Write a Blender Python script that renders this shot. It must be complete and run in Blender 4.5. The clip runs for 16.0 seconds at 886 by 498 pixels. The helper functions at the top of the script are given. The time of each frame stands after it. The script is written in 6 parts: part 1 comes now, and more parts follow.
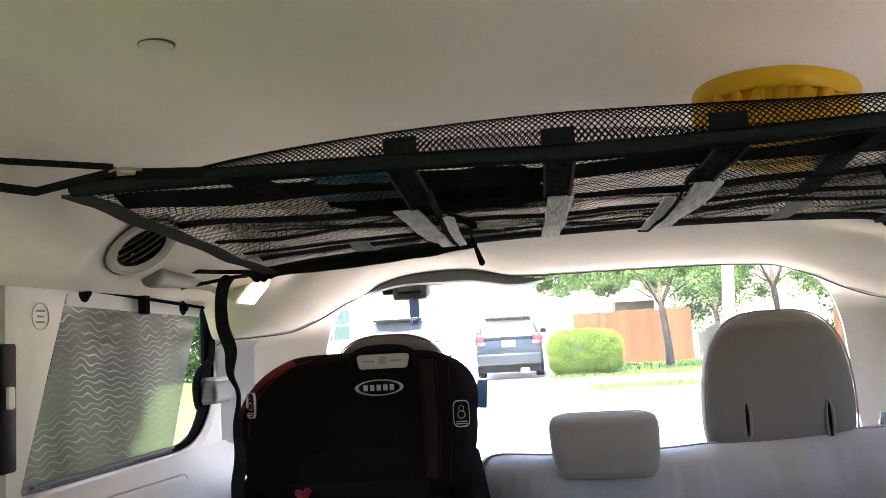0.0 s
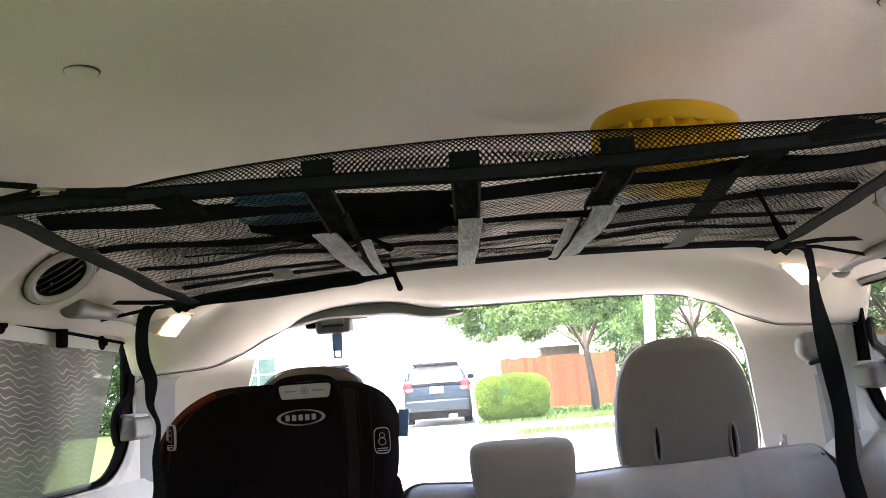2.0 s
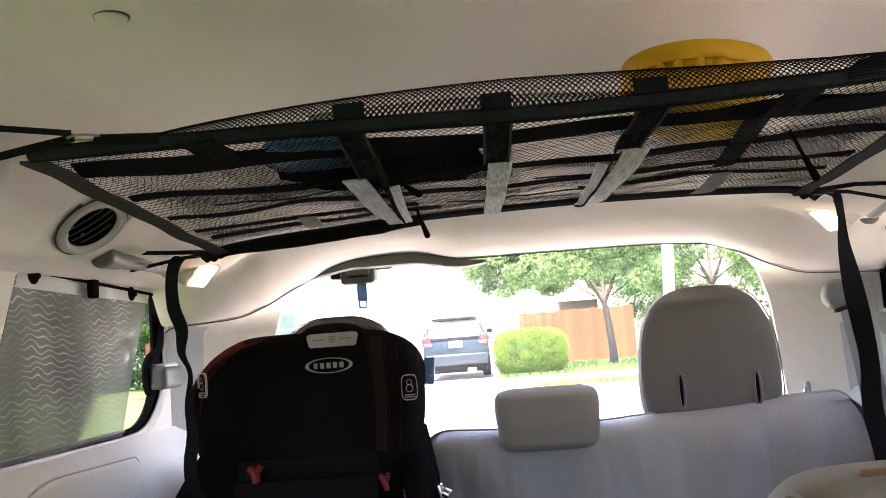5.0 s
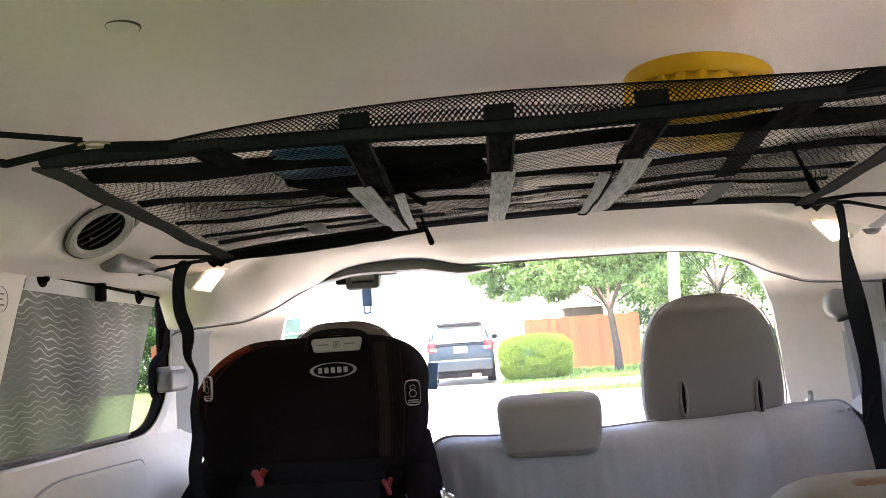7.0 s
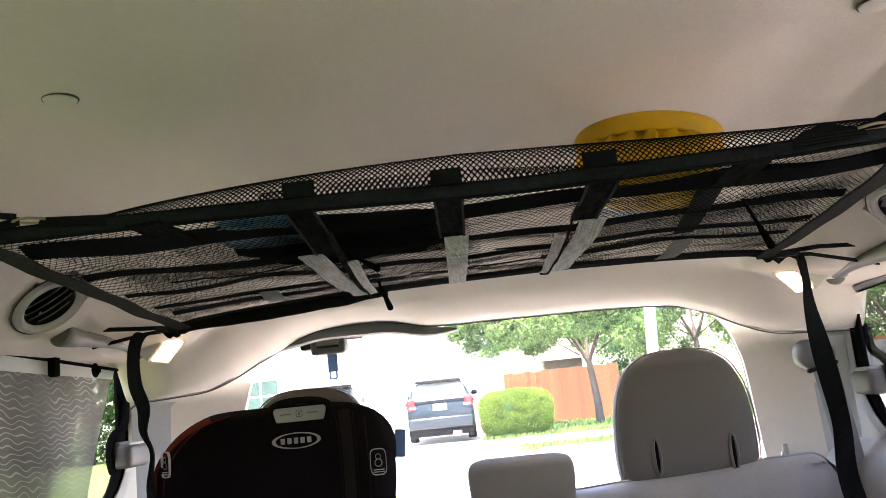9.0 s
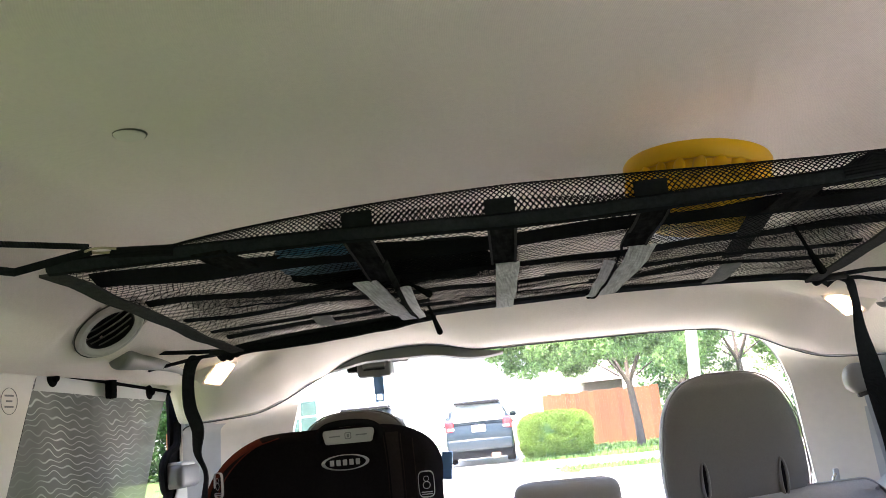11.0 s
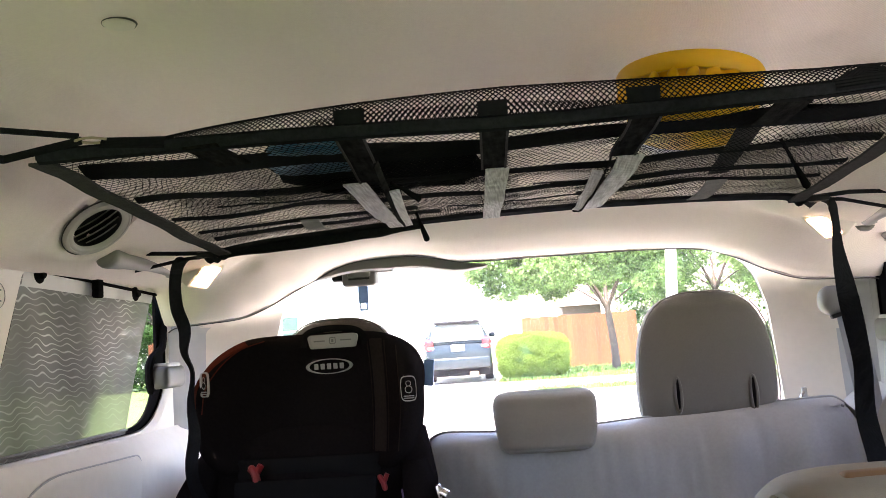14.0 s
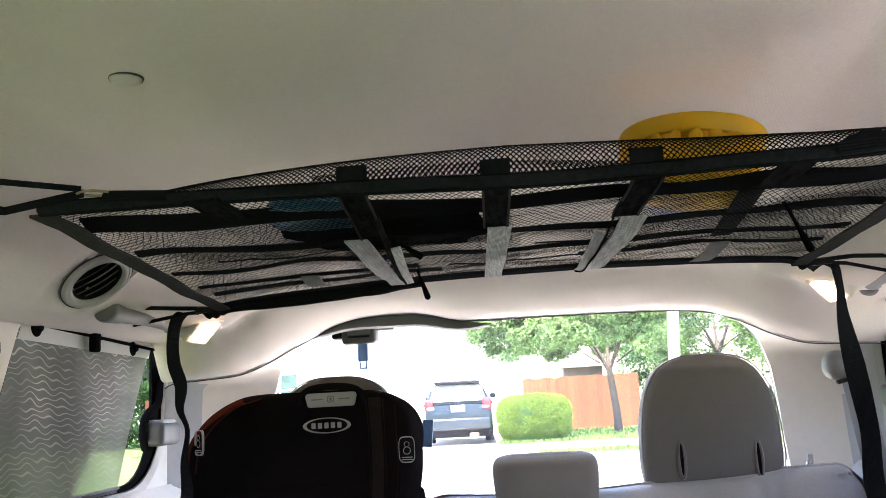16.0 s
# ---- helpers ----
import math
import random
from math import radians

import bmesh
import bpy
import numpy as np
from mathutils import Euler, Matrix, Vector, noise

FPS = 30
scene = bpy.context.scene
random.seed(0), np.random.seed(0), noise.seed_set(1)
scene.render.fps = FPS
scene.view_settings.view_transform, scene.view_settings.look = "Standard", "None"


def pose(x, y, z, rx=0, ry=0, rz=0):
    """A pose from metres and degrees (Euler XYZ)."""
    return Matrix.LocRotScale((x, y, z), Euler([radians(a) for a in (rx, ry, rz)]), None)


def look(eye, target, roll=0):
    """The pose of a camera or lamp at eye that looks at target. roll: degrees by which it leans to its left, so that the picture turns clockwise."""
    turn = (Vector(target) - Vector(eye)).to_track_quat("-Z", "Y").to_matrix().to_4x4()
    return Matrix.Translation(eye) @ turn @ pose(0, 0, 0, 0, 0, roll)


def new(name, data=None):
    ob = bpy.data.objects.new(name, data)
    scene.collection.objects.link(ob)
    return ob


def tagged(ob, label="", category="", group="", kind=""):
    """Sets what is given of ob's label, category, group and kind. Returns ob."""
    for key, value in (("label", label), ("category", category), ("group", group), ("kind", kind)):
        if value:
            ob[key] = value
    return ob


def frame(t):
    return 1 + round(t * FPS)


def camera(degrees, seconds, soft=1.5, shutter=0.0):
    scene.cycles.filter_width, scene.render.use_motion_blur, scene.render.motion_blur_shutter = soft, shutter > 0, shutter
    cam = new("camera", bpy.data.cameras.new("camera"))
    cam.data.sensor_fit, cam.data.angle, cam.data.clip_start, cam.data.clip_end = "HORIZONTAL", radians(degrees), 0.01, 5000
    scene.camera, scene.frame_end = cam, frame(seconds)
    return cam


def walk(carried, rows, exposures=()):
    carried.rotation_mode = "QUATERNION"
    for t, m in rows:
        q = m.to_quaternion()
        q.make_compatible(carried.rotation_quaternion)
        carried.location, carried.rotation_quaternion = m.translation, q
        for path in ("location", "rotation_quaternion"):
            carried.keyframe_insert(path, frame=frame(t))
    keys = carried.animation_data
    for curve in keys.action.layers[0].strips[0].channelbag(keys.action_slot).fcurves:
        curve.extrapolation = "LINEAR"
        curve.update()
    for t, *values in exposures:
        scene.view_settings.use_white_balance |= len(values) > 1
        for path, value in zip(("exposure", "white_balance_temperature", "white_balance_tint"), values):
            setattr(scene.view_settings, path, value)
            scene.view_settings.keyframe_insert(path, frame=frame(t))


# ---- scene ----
from mathutils.bvhtree import BVHTree

cam = camera(55.7, 16.0, soft=0.7)
PATH = [
    (0, (0.005, 0.179, 1.371), (-0.291, 2.146, 1.583), -3.3),
    (0.5, (-0.008, 0.178, 1.357), (-0.256, 2.15, 1.587), -3.4),
    (1, (-0.001, 0.17, 1.353), (-0.182, 2.144, 1.616), -3.6),
    (1.5, (0.039, 0.153, 1.359), (-0.066, 2.129, 1.646), -4.2),
    (2, (0.021, 0.138, 1.337), (-0.096, 2.11, 1.649), -4.2),
    (2.5, (0.016, 0.137, 1.337), (-0.11, 2.112, 1.626), -4.4),
    (3, (0.015, 0.136, 1.339), (-0.132, 2.115, 1.594), -4.6),
    (3.5, (0.013, 0.143, 1.335), (-0.145, 2.123, 1.561), -4.7),
    (4, (0.007, 0.14, 1.331), (-0.156, 2.122, 1.542), -4.7),
    (6.5, (0.01, 0.127, 1.323), (-0.165, 2.107, 1.537), -3.9),
    (7, (0.011, 0.123, 1.327), (-0.169, 2.102, 1.551), -3.9),
    (7.5, (0.01, 0.124, 1.325), (-0.169, 2.102, 1.559), -3.9),
    (8, (0.01, 0.128, 1.322), (-0.153, 2.105, 1.575), -4.2),
    (8.5, (0.02, 0.129, 1.329), (-0.115, 2.102, 1.622), -5.0),
    (9, (0.035, 0.145, 1.339), (-0.078, 2.111, 1.689), -5.8),
    (9.2, (0.035, 0.143, 1.342), (-0.073, 2.104, 1.72), -6.1),
    (11.3, (0.021, 0.122, 1.343), (-0.187, 2.069, 1.75), -5.5),
    (11.5, (0.021, 0.122, 1.339), (-0.195, 2.076, 1.706), -5.5),
    (12, (0.02, 0.119, 1.332), (-0.21, 2.091, 1.579), -5.4),
    (12.5, (0.017, 0.112, 1.329), (-0.22, 2.095, 1.446), -5.5),
    (13, (0.013, 0.113, 1.324), (-0.21, 2.1, 1.388), -5.0),
    (13.5, (0.01, 0.119, 1.32), (-0.191, 2.107, 1.404), -4.4),
    (14, (0.015, 0.117, 1.323), (-0.16, 2.097, 1.543), -3.9),
    (14.5, (0.021, 0.116, 1.329), (-0.157, 2.071, 1.711), -3.9),
    (15, (0.018, 0.118, 1.329), (-0.17, 2.07, 1.725), -3.7),
    (15.5, (0.015, 0.121, 1.326), (-0.166, 2.077, 1.704), -3.4),
    (16, (0.015, 0.124, 1.323), (-0.154, 2.084, 1.682), -3.1),
]
walk(cam, [(t, look(eye, target, roll)) for t, eye, target, roll in PATH],
     exposures=[(0, 4.34, 7250, 23), (1, 4.30, 7250, 23), (1.5, 4.15, 7250, 23), (2, 4.20, 7250, 23), (3.5, 4.44, 7300, 24), (4, 4.46, 7400, 26), (6.5, 4.39, 7450, 26), (8, 4.37, 7450, 26), (9, 4.23, 7450, 25), (11.5, 4.30, 7000, 21), (12, 4.52, 7150, 23), (12.5, 4.58, 7300, 25), (13, 4.73, 7350, 26), (13.5, 4.68, 7400, 26), (14, 4.56, 7450, 26), (14.5, 4.14, 7100, 22), (15, 4.22, 6900, 21), (15.5, 4.33, 6850, 22), (16, 4.34, 6850, 23)])

# ---- world and sun ----
world = bpy.data.worlds.new("sky")
scene.world = world
world.use_nodes = True
wn = world.node_tree.nodes
sky = wn.new("ShaderNodeTexSky")
sky.sky_type, sky.sun_disc = "NISHITA", False
sky.sun_elevation, sky.sun_rotation = radians(72), radians(-161)
world.node_tree.links.new(sky.outputs[0], wn["Background"].inputs[0])
wn["Background"].inputs[1].default_value = 0.12
sun = new("sun", bpy.data.lights.new("sun", "SUN"))
sun.data.energy, sun.data.angle, sun.data.color = 3.0, radians(0.6), (1.0, 0.95, 0.87)
sun.matrix_world = look((-0.8, -2.4, 8.5), (0, 0, 0))

# ---- materials ----
def node_material(name, colour, rough=0.6, metal=0.0, spread=0.08, scale=30.0, bump=0.1, bump_scale=400.0, sheen=0.0, coarse=4.0, spec=0.5):
    """A procedural surface: two scales of colour variation and a fine bump."""
    m = bpy.data.materials.new(name)
    m.use_nodes = True
    n, l = m.node_tree.nodes, m.node_tree.links
    b = n["Principled BSDF"]
    tc = n.new("ShaderNodeTexCoord")
    fine, wide = n.new("ShaderNodeTexNoise"), n.new("ShaderNodeTexNoise")
    fine.inputs["Scale"].default_value, wide.inputs["Scale"].default_value = scale, coarse
    fine.inputs["Detail"].default_value = wide.inputs["Detail"].default_value = 4
    l.new(tc.outputs["Object"], fine.inputs["Vector"])
    l.new(tc.outputs["Object"], wide.inputs["Vector"])
    add = n.new("ShaderNodeMath")
    add.operation = "ADD"
    l.new(fine.outputs["Fac"], add.inputs[0])
    l.new(wide.outputs["Fac"], add.inputs[1])
    ramp = n.new("ShaderNodeMapRange")
    ramp.inputs["From Min"].default_value, ramp.inputs["From Max"].default_value = 0.6, 1.4
    ramp.inputs["To Min"].default_value, ramp.inputs["To Max"].default_value = 1 - spread, 1 + spread
    l.new(add.outputs[0], ramp.inputs["Value"])
    mul = n.new("ShaderNodeVectorMath")
    mul.operation = "SCALE"
    mul.inputs[0].default_value = colour
    l.new(ramp.outputs[0], mul.inputs["Scale"])
    l.new(mul.outputs[0], b.inputs["Base Color"])
    rr = n.new("ShaderNodeMapRange")
    rr.inputs["To Min"].default_value, rr.inputs["To Max"].default_value = max(rough - 0.08, 0.02), min(rough + 0.08, 1)
    l.new(wide.outputs["Fac"], rr.inputs["Value"])
    l.new(rr.outputs[0], b.inputs["Roughness"])
    b.inputs["Metallic"].default_value = metal
    b.inputs["Sheen Weight"].default_value = sheen
    b.inputs["Specular IOR Level"].default_value = spec
    if bump:
        grain = n.new("ShaderNodeTexNoise")
        grain.inputs["Scale"].default_value, grain.inputs["Detail"].default_value = bump_scale, 3
        l.new(tc.outputs["Object"], grain.inputs["Vector"])
        bp = n.new("ShaderNodeBump")
        bp.inputs["Strength"].default_value, bp.inputs["Distance"].default_value = bump, 0.002
        l.new(grain.outputs["Fac"], bp.inputs["Height"])
        l.new(bp.outputs[0], b.inputs["Normal"])
    return m


def ribbed(m, scale, axis_turn=(0, 0, 0), strength=0.25, distance=0.001, tint=0.0):
    """Adds a fine woven ribbing to a material's bump, and a slight tint along the ribs."""
    n, l = m.node_tree.nodes, m.node_tree.links
    b = n["Principled BSDF"]
    tc, mp, wv = n.new("ShaderNodeTexCoord"), n.new("ShaderNodeMapping"), n.new("ShaderNodeTexWave")
    mp.inputs["Rotation"].default_value = [radians(a) for a in axis_turn]
    wv.inputs["Scale"].default_value, wv.inputs["Distortion"].default_value = scale, 0.6
    wv.inputs["Detail"].default_value, wv.inputs["Detail Scale"].default_value = 2, 3
    l.new(tc.outputs["Object"], mp.inputs[0])
    l.new(mp.outputs[0], wv.inputs[0])
    bp = n.new("ShaderNodeBump")
    bp.inputs["Strength"].default_value, bp.inputs["Distance"].default_value = strength, distance
    l.new(wv.outputs["Fac"], bp.inputs["Height"])
    old = b.inputs["Normal"].links
    if old:
        l.new(old[0].from_socket, bp.inputs["Normal"])
    l.new(bp.outputs[0], b.inputs["Normal"])
    if tint:
        src = b.inputs["Base Color"].links[0].from_socket
        mr, sc = n.new("ShaderNodeMapRange"), n.new("ShaderNodeVectorMath")
        mr.inputs["To Min"].default_value, mr.inputs["To Max"].default_value = 1 - tint, 1 + tint
        sc.operation = "SCALE"
        l.new(wv.outputs["Fac"], mr.inputs["Value"])
        l.new(src, sc.inputs[0])
        l.new(mr.outputs[0], sc.inputs["Scale"])
        l.new(sc.outputs[0], b.inputs["Base Color"])
    return m


def streaked(m, stretch, amount):
    """Uneven paler and darker streaks along the weave."""
    n, l = m.node_tree.nodes, m.node_tree.links
    b = n["Principled BSDF"]
    tc, mp, nz = n.new("ShaderNodeTexCoord"), n.new("ShaderNodeMapping"), n.new("ShaderNodeTexNoise")
    mp.inputs["Scale"].default_value = stretch
    nz.inputs["Scale"].default_value, nz.inputs["Detail"].default_value = 1.0, 5
    l.new(tc.outputs["Object"], mp.inputs[0])
    l.new(mp.outputs[0], nz.inputs["Vector"])
    mr, sc = n.new("ShaderNodeMapRange"), n.new("ShaderNodeVectorMath")
    for key, v in (("From Min", 0.3), ("From Max", 0.7), ("To Min", 1 - amount), ("To Max", 1 + amount)):
        mr.inputs[key].default_value = v
    sc.operation = "SCALE"
    l.new(nz.outputs["Fac"], mr.inputs["Value"])
    l.new(b.inputs["Base Color"].links[0].from_socket, sc.inputs[0])
    l.new(mr.outputs[0], sc.inputs["Scale"])
    l.new(sc.outputs[0], b.inputs["Base Color"])
    return m


def matte(m):
    """Turns a material into a plain cloth-like diffuse surface that keeps its colour and relief."""
    n, l = m.node_tree.nodes, m.node_tree.links
    b, d = n["Principled BSDF"], n.new("ShaderNodeBsdfDiffuse")
    l.new(b.inputs["Base Color"].links[0].from_socket, d.inputs["Color"])
    if b.inputs["Normal"].links:
        l.new(b.inputs["Normal"].links[0].from_socket, d.inputs["Normal"])
    l.new(d.outputs[0], n["Material Output"].inputs[0])
    return m


def glow(name, colour, strength):
    m = bpy.data.materials.new(name)
    m.use_nodes = True
    b = m.node_tree.nodes["Principled BSDF"]
    b.inputs["Base Color"].default_value = (*colour, 1)
    b.inputs["Emission Color"].default_value = (*colour, 1)
    b.inputs["Emission Strength"].default_value = strength
    return m


def see_through(name, colour, amount, rough=0.05, spec=0.5):
    """Thin glass or screen: part clear, part a tinted surface."""
    m = bpy.data.materials.new(name)
    m.use_nodes = True
    n, l = m.node_tree.nodes, m.node_tree.links
    b, out = n["Principled BSDF"], n["Material Output"]
    b.inputs["Base Color"].default_value = (*colour, 1)
    b.inputs["Roughness"].default_value = rough
    b.inputs["Specular IOR Level"].default_value = spec
    clear, mix = n.new("ShaderNodeBsdfTransparent"), n.new("ShaderNodeMixShader")
    mix.inputs[0].default_value = amount
    l.new(clear.outputs[0], mix.inputs[1])
    l.new(b.outputs[0], mix.inputs[2])
    l.new(mix.outputs[0], out.inputs[0])
    return m


def glare_haze(m, amount):
    """An added translucent film that stands in for bright glare over the glass."""
    n, l = m.node_tree.nodes, m.node_tree.links
    out = n["Material Output"]
    clear = out.inputs[0].links[0].from_socket
    film, mix = n.new("ShaderNodeBsdfTranslucent"), n.new("ShaderNodeMixShader")
    film.inputs["Color"].default_value = (0.9, 0.9, 0.88, 1)
    mix.inputs[0].default_value = amount
    l.new(clear, mix.inputs[1])
    l.new(film.outputs[0], mix.inputs[2])
    l.new(mix.outputs[0], out.inputs[0])
    return m


# surfaces of the van and its things
HEADLINER = ribbed(node_material("headliner_fabric", (0.75, 0.675, 0.615), 0.9, scale=180, spread=0.05, coarse=3, bump=0.15, bump_scale=900, sheen=0.2), 260, (0, 0, 35), 0.35, 0.0006, 0.09)
TRIM = node_material("trim_plastic", (0.68, 0.64, 0.585), 0.55, spread=0.05, scale=60, coarse=5, bump=0.2, bump_scale=1400)
PILLAR = node_material("pillar_plastic", (0.55, 0.495, 0.425), 0.55, spread=0.05, scale=60, coarse=5, bump=0.2, bump_scale=1400)
TRIM_GREY = node_material("grey_plastic", (0.36, 0.37, 0.37), 0.5, spread=0.06, scale=60, bump=0.15, bump_scale=1200)
# darker wall plastic: shade painted on the east wall and pillar corners
WALL_SHADED = node_material("shaded_wall_plastic", (0.335, 0.335, 0.335), 0.55, spread=0.05, scale=60, coarse=5, bump=0.2, bump_scale=1400)
TRIM_PALE = node_material("pale_grey_plastic", (0.165, 0.163, 0.16), 0.5, spread=0.05, scale=60, bump=0.15, bump_scale=1200)
SEAM = node_material("dark_seam", (0.06, 0.058, 0.055), 0.7, bump=0)
BLACK_PLASTIC = node_material("black_plastic", (0.007, 0.007, 0.008), 0.5, spec=0.2, spread=0.15, bump=0.15, bump_scale=900)
BLACK_RUBBER = node_material("black_rubber", (0.008, 0.008, 0.009), 0.7, spread=0.15, bump=0.1)
WEBBING = ribbed(node_material("black_webbing", (0.0185, 0.0200, 0.0235), 0.85, spread=0.15, scale=200, bump=0.2, bump_scale=1200, spec=0.04), 220, (0, 0, 90), 0.6, 0.001)
NET_THREAD = node_material("black_net_thread", (0.019, 0.0195, 0.021), 0.7, spread=0.2, bump=0, spec=0.08)
# the tape's sheen is painted: pale streaked colour on a matte surface
SHEEN_PAINTED = streaked(ribbed(node_material("painted_sheen_strap", (0.58, 0.58, 0.585), 0.6, spread=0.14, scale=70, coarse=14, bump=0.5, bump_scale=500, spec=0.25), 260, (0, 0, 0), 0.5, 0.001, 0.18), (420, 24, 60), 0.30)
GLOSS_WEB = streaked(ribbed(node_material("glossy_black_webbing", (0.019, 0.019, 0.020), 0.6, spread=0.3, scale=120, bump=0.2, bump_scale=900, spec=0.05), 240, (0, 0, 90), 0.6, 0.001, 0.2), (160, 30, 40), 0.4)
SEAT_FABRIC = ribbed(node_material("grey_seat_fabric", (0.165, 0.158, 0.148), 0.9, spread=0.08, scale=250, coarse=9, bump=0.4, bump_scale=1500, sheen=0.3), 330, (0, 35, 0), 0.3, 0.0008, 0.04)
# lighter copy of the seat cloth: brightness of the middle headrest put into colour
LIT_FABRIC = ribbed(node_material("lit_seat_fabric", (0.215, 0.207, 0.190), 0.9, spread=0.08, scale=250, coarse=9, bump=0.4, bump_scale=1500, sheen=0.3), 330, (0, 35, 0), 0.3, 0.0008, 0.04)
# taupe copy of the seat cloth, darkened to offset strong light from the glass
TAUPE_SHADED = ribbed(node_material("shaded_taupe_fabric", (0.085, 0.074, 0.062), 0.9, spread=0.08, scale=250, coarse=9, bump=0.4, bump_scale=1500, sheen=0.1), 330, (0, 35, 0), 0.3, 0.0008, 0.04)
COVER = ribbed(node_material("slate_seat_cover", (0.345, 0.353, 0.360), 0.52, spread=0.09, scale=160, coarse=6, bump=0.25, bump_scale=900, sheen=0.25), 420, (0, 0, 0), 0.2, 0.0006)
CHILD_FABRIC = ribbed(node_material("black_child_seat_fabric", (0.0105, 0.0090, 0.0098), 0.85, spread=0.25, scale=200, coarse=8, bump=0.4, bump_scale=1300, spec=0.06), 380, (90, 0, 0), 0.3, 0.0008)
CHILD_SIDE = node_material("maroon_child_seat_fabric", (0.062, 0.018, 0.013), 0.8, spread=0.2, scale=200, coarse=8, bump=0.4, bump_scale=1300, sheen=0.1)
# brown tone painted for the lit wing face, shared by its seams
CHILD_LIT = node_material("lit_brown_fabric", (0.024, 0.0185, 0.018), 0.8, spread=0.2, scale=200, bump=0.4, bump_scale=1300, spec=0.1)
CHILD_PLASTIC = node_material("child_seat_plastic", (0.0115, 0.0115, 0.0125), 0.6, spec=0.06, spread=0.1, bump=0.15, bump_scale=900)
PRINT = node_material("pale_print", (0.34, 0.34, 0.34), 0.6, bump=0)
TAG_GREY = node_material("grey_tag_plastic", (0.29, 0.29, 0.285), 0.4, spread=0.04, bump=0.05)
TAG_DARK = node_material("tag_dark_print", (0.13, 0.13, 0.13), 0.6, bump=0)
RED = node_material("red_plastic", (0.20, 0.003, 0.005), 0.5, bump=0.05)
BLUE = node_material("blue_plastic", (0.13, 0.28, 0.58), 0.45, spread=0.1, bump=0.05)
BLUE_CLOTH = node_material("teal_blue_fabric", (0.010, 0.13, 0.26), 0.7, spread=0.25, scale=60, bump=0.4, bump_scale=700, sheen=0.2)
DARK_CLOTH = matte(node_material("dark_fabric", (0.016, 0.020, 0.024), 0.8, spread=0.3, scale=60, bump=0.4, bump_scale=700))
YELLOW = node_material("yellow_plastic", (0.90, 0.50, 0.008), 0.42, spread=0.04, bump=0.04, bump_scale=300)
BRASS = node_material("dull_brass", (0.36, 0.30, 0.20), 0.45, metal=0.6, spread=0.15, bump=0)
CHROME = node_material("bright_metal", (0.75, 0.73, 0.70), 0.2, metal=1.0, spread=0.05, bump=0)
LABEL_WHITE = node_material("label_white", (0.72, 0.72, 0.70), 0.5, bump=0)
LABEL_YELLOW = node_material("label_yellow", (0.82, 0.62, 0.02), 0.5, bump=0)
INK = node_material("black_ink", (0.015, 0.015, 0.015), 0.6, bump=0)
VINYL = node_material("clear_vinyl_strip", (0.55, 0.55, 0.55), 0.35, spread=0.06, bump=0.1, bump_scale=300)
SEAT_BACK = node_material("taupe_seat_vinyl", (0.26, 0.238, 0.195), 0.6, spread=0.08, scale=80, coarse=6, bump=0.25, bump_scale=900)
PURPLE = node_material("purple_piping", (0.05, 0.03, 0.10), 0.7, bump=0)
ZIP = matte(ribbed(node_material("zip_tape", (0.026, 0.029, 0.034), 0.8, spread=0.3, scale=200, bump=0.2), 420, (0, 0, 0), 0.4, 0.0008, 0.10))
for m in (SHEEN_PAINTED, GLOSS_WEB, WEBBING, NET_THREAD, CHILD_FABRIC, CHILD_PLASTIC, CHILD_LIT, CHILD_SIDE, BLACK_RUBBER):
    matte(m)
SIDE_WEB = matte(ribbed(node_material("grey_black_webbing", (0.052, 0.052, 0.054), 0.8, spread=0.25, scale=120, bump=0.2), 260, (0, 0, 90), 0.6, 0.001, 0.25))
LOOP_WEB = matte(ribbed(node_material("dull_grey_webbing", (0.20, 0.20, 0.202), 0.7, spread=0.2, scale=90, bump=0.2), 260, (0, 0, 0), 0.5, 0.001, 0.2))
# the rear glass film brightens the view as lens glare would
GLASS = glare_haze(see_through("tinted_window_glass", (0.02, 0.025, 0.022), 0.12, 0.02, 0.3), 0.016)
PRIVACY = see_through("dark_tinted_glass", (0.02, 0.025, 0.025), 0.62, 0.03, 0.3)
PRIVACY_LIGHT = see_through("tinted_side_glass", (0.02, 0.025, 0.025), 0.80, 0.03, 0.3)
# unseen front and door panes; their tints only balance the cabin light
DARK_GLASS = see_through("light_block_glass", (0.02, 0.025, 0.025), 0.97, 0.05)
LEFT_GLASS = see_through("tinted_door_glass", (0.02, 0.025, 0.025), 0.58, 0.05)
CLEAR_GLASS = see_through("clear_door_glass", (0.02, 0.025, 0.025), 0.50, 0.03)


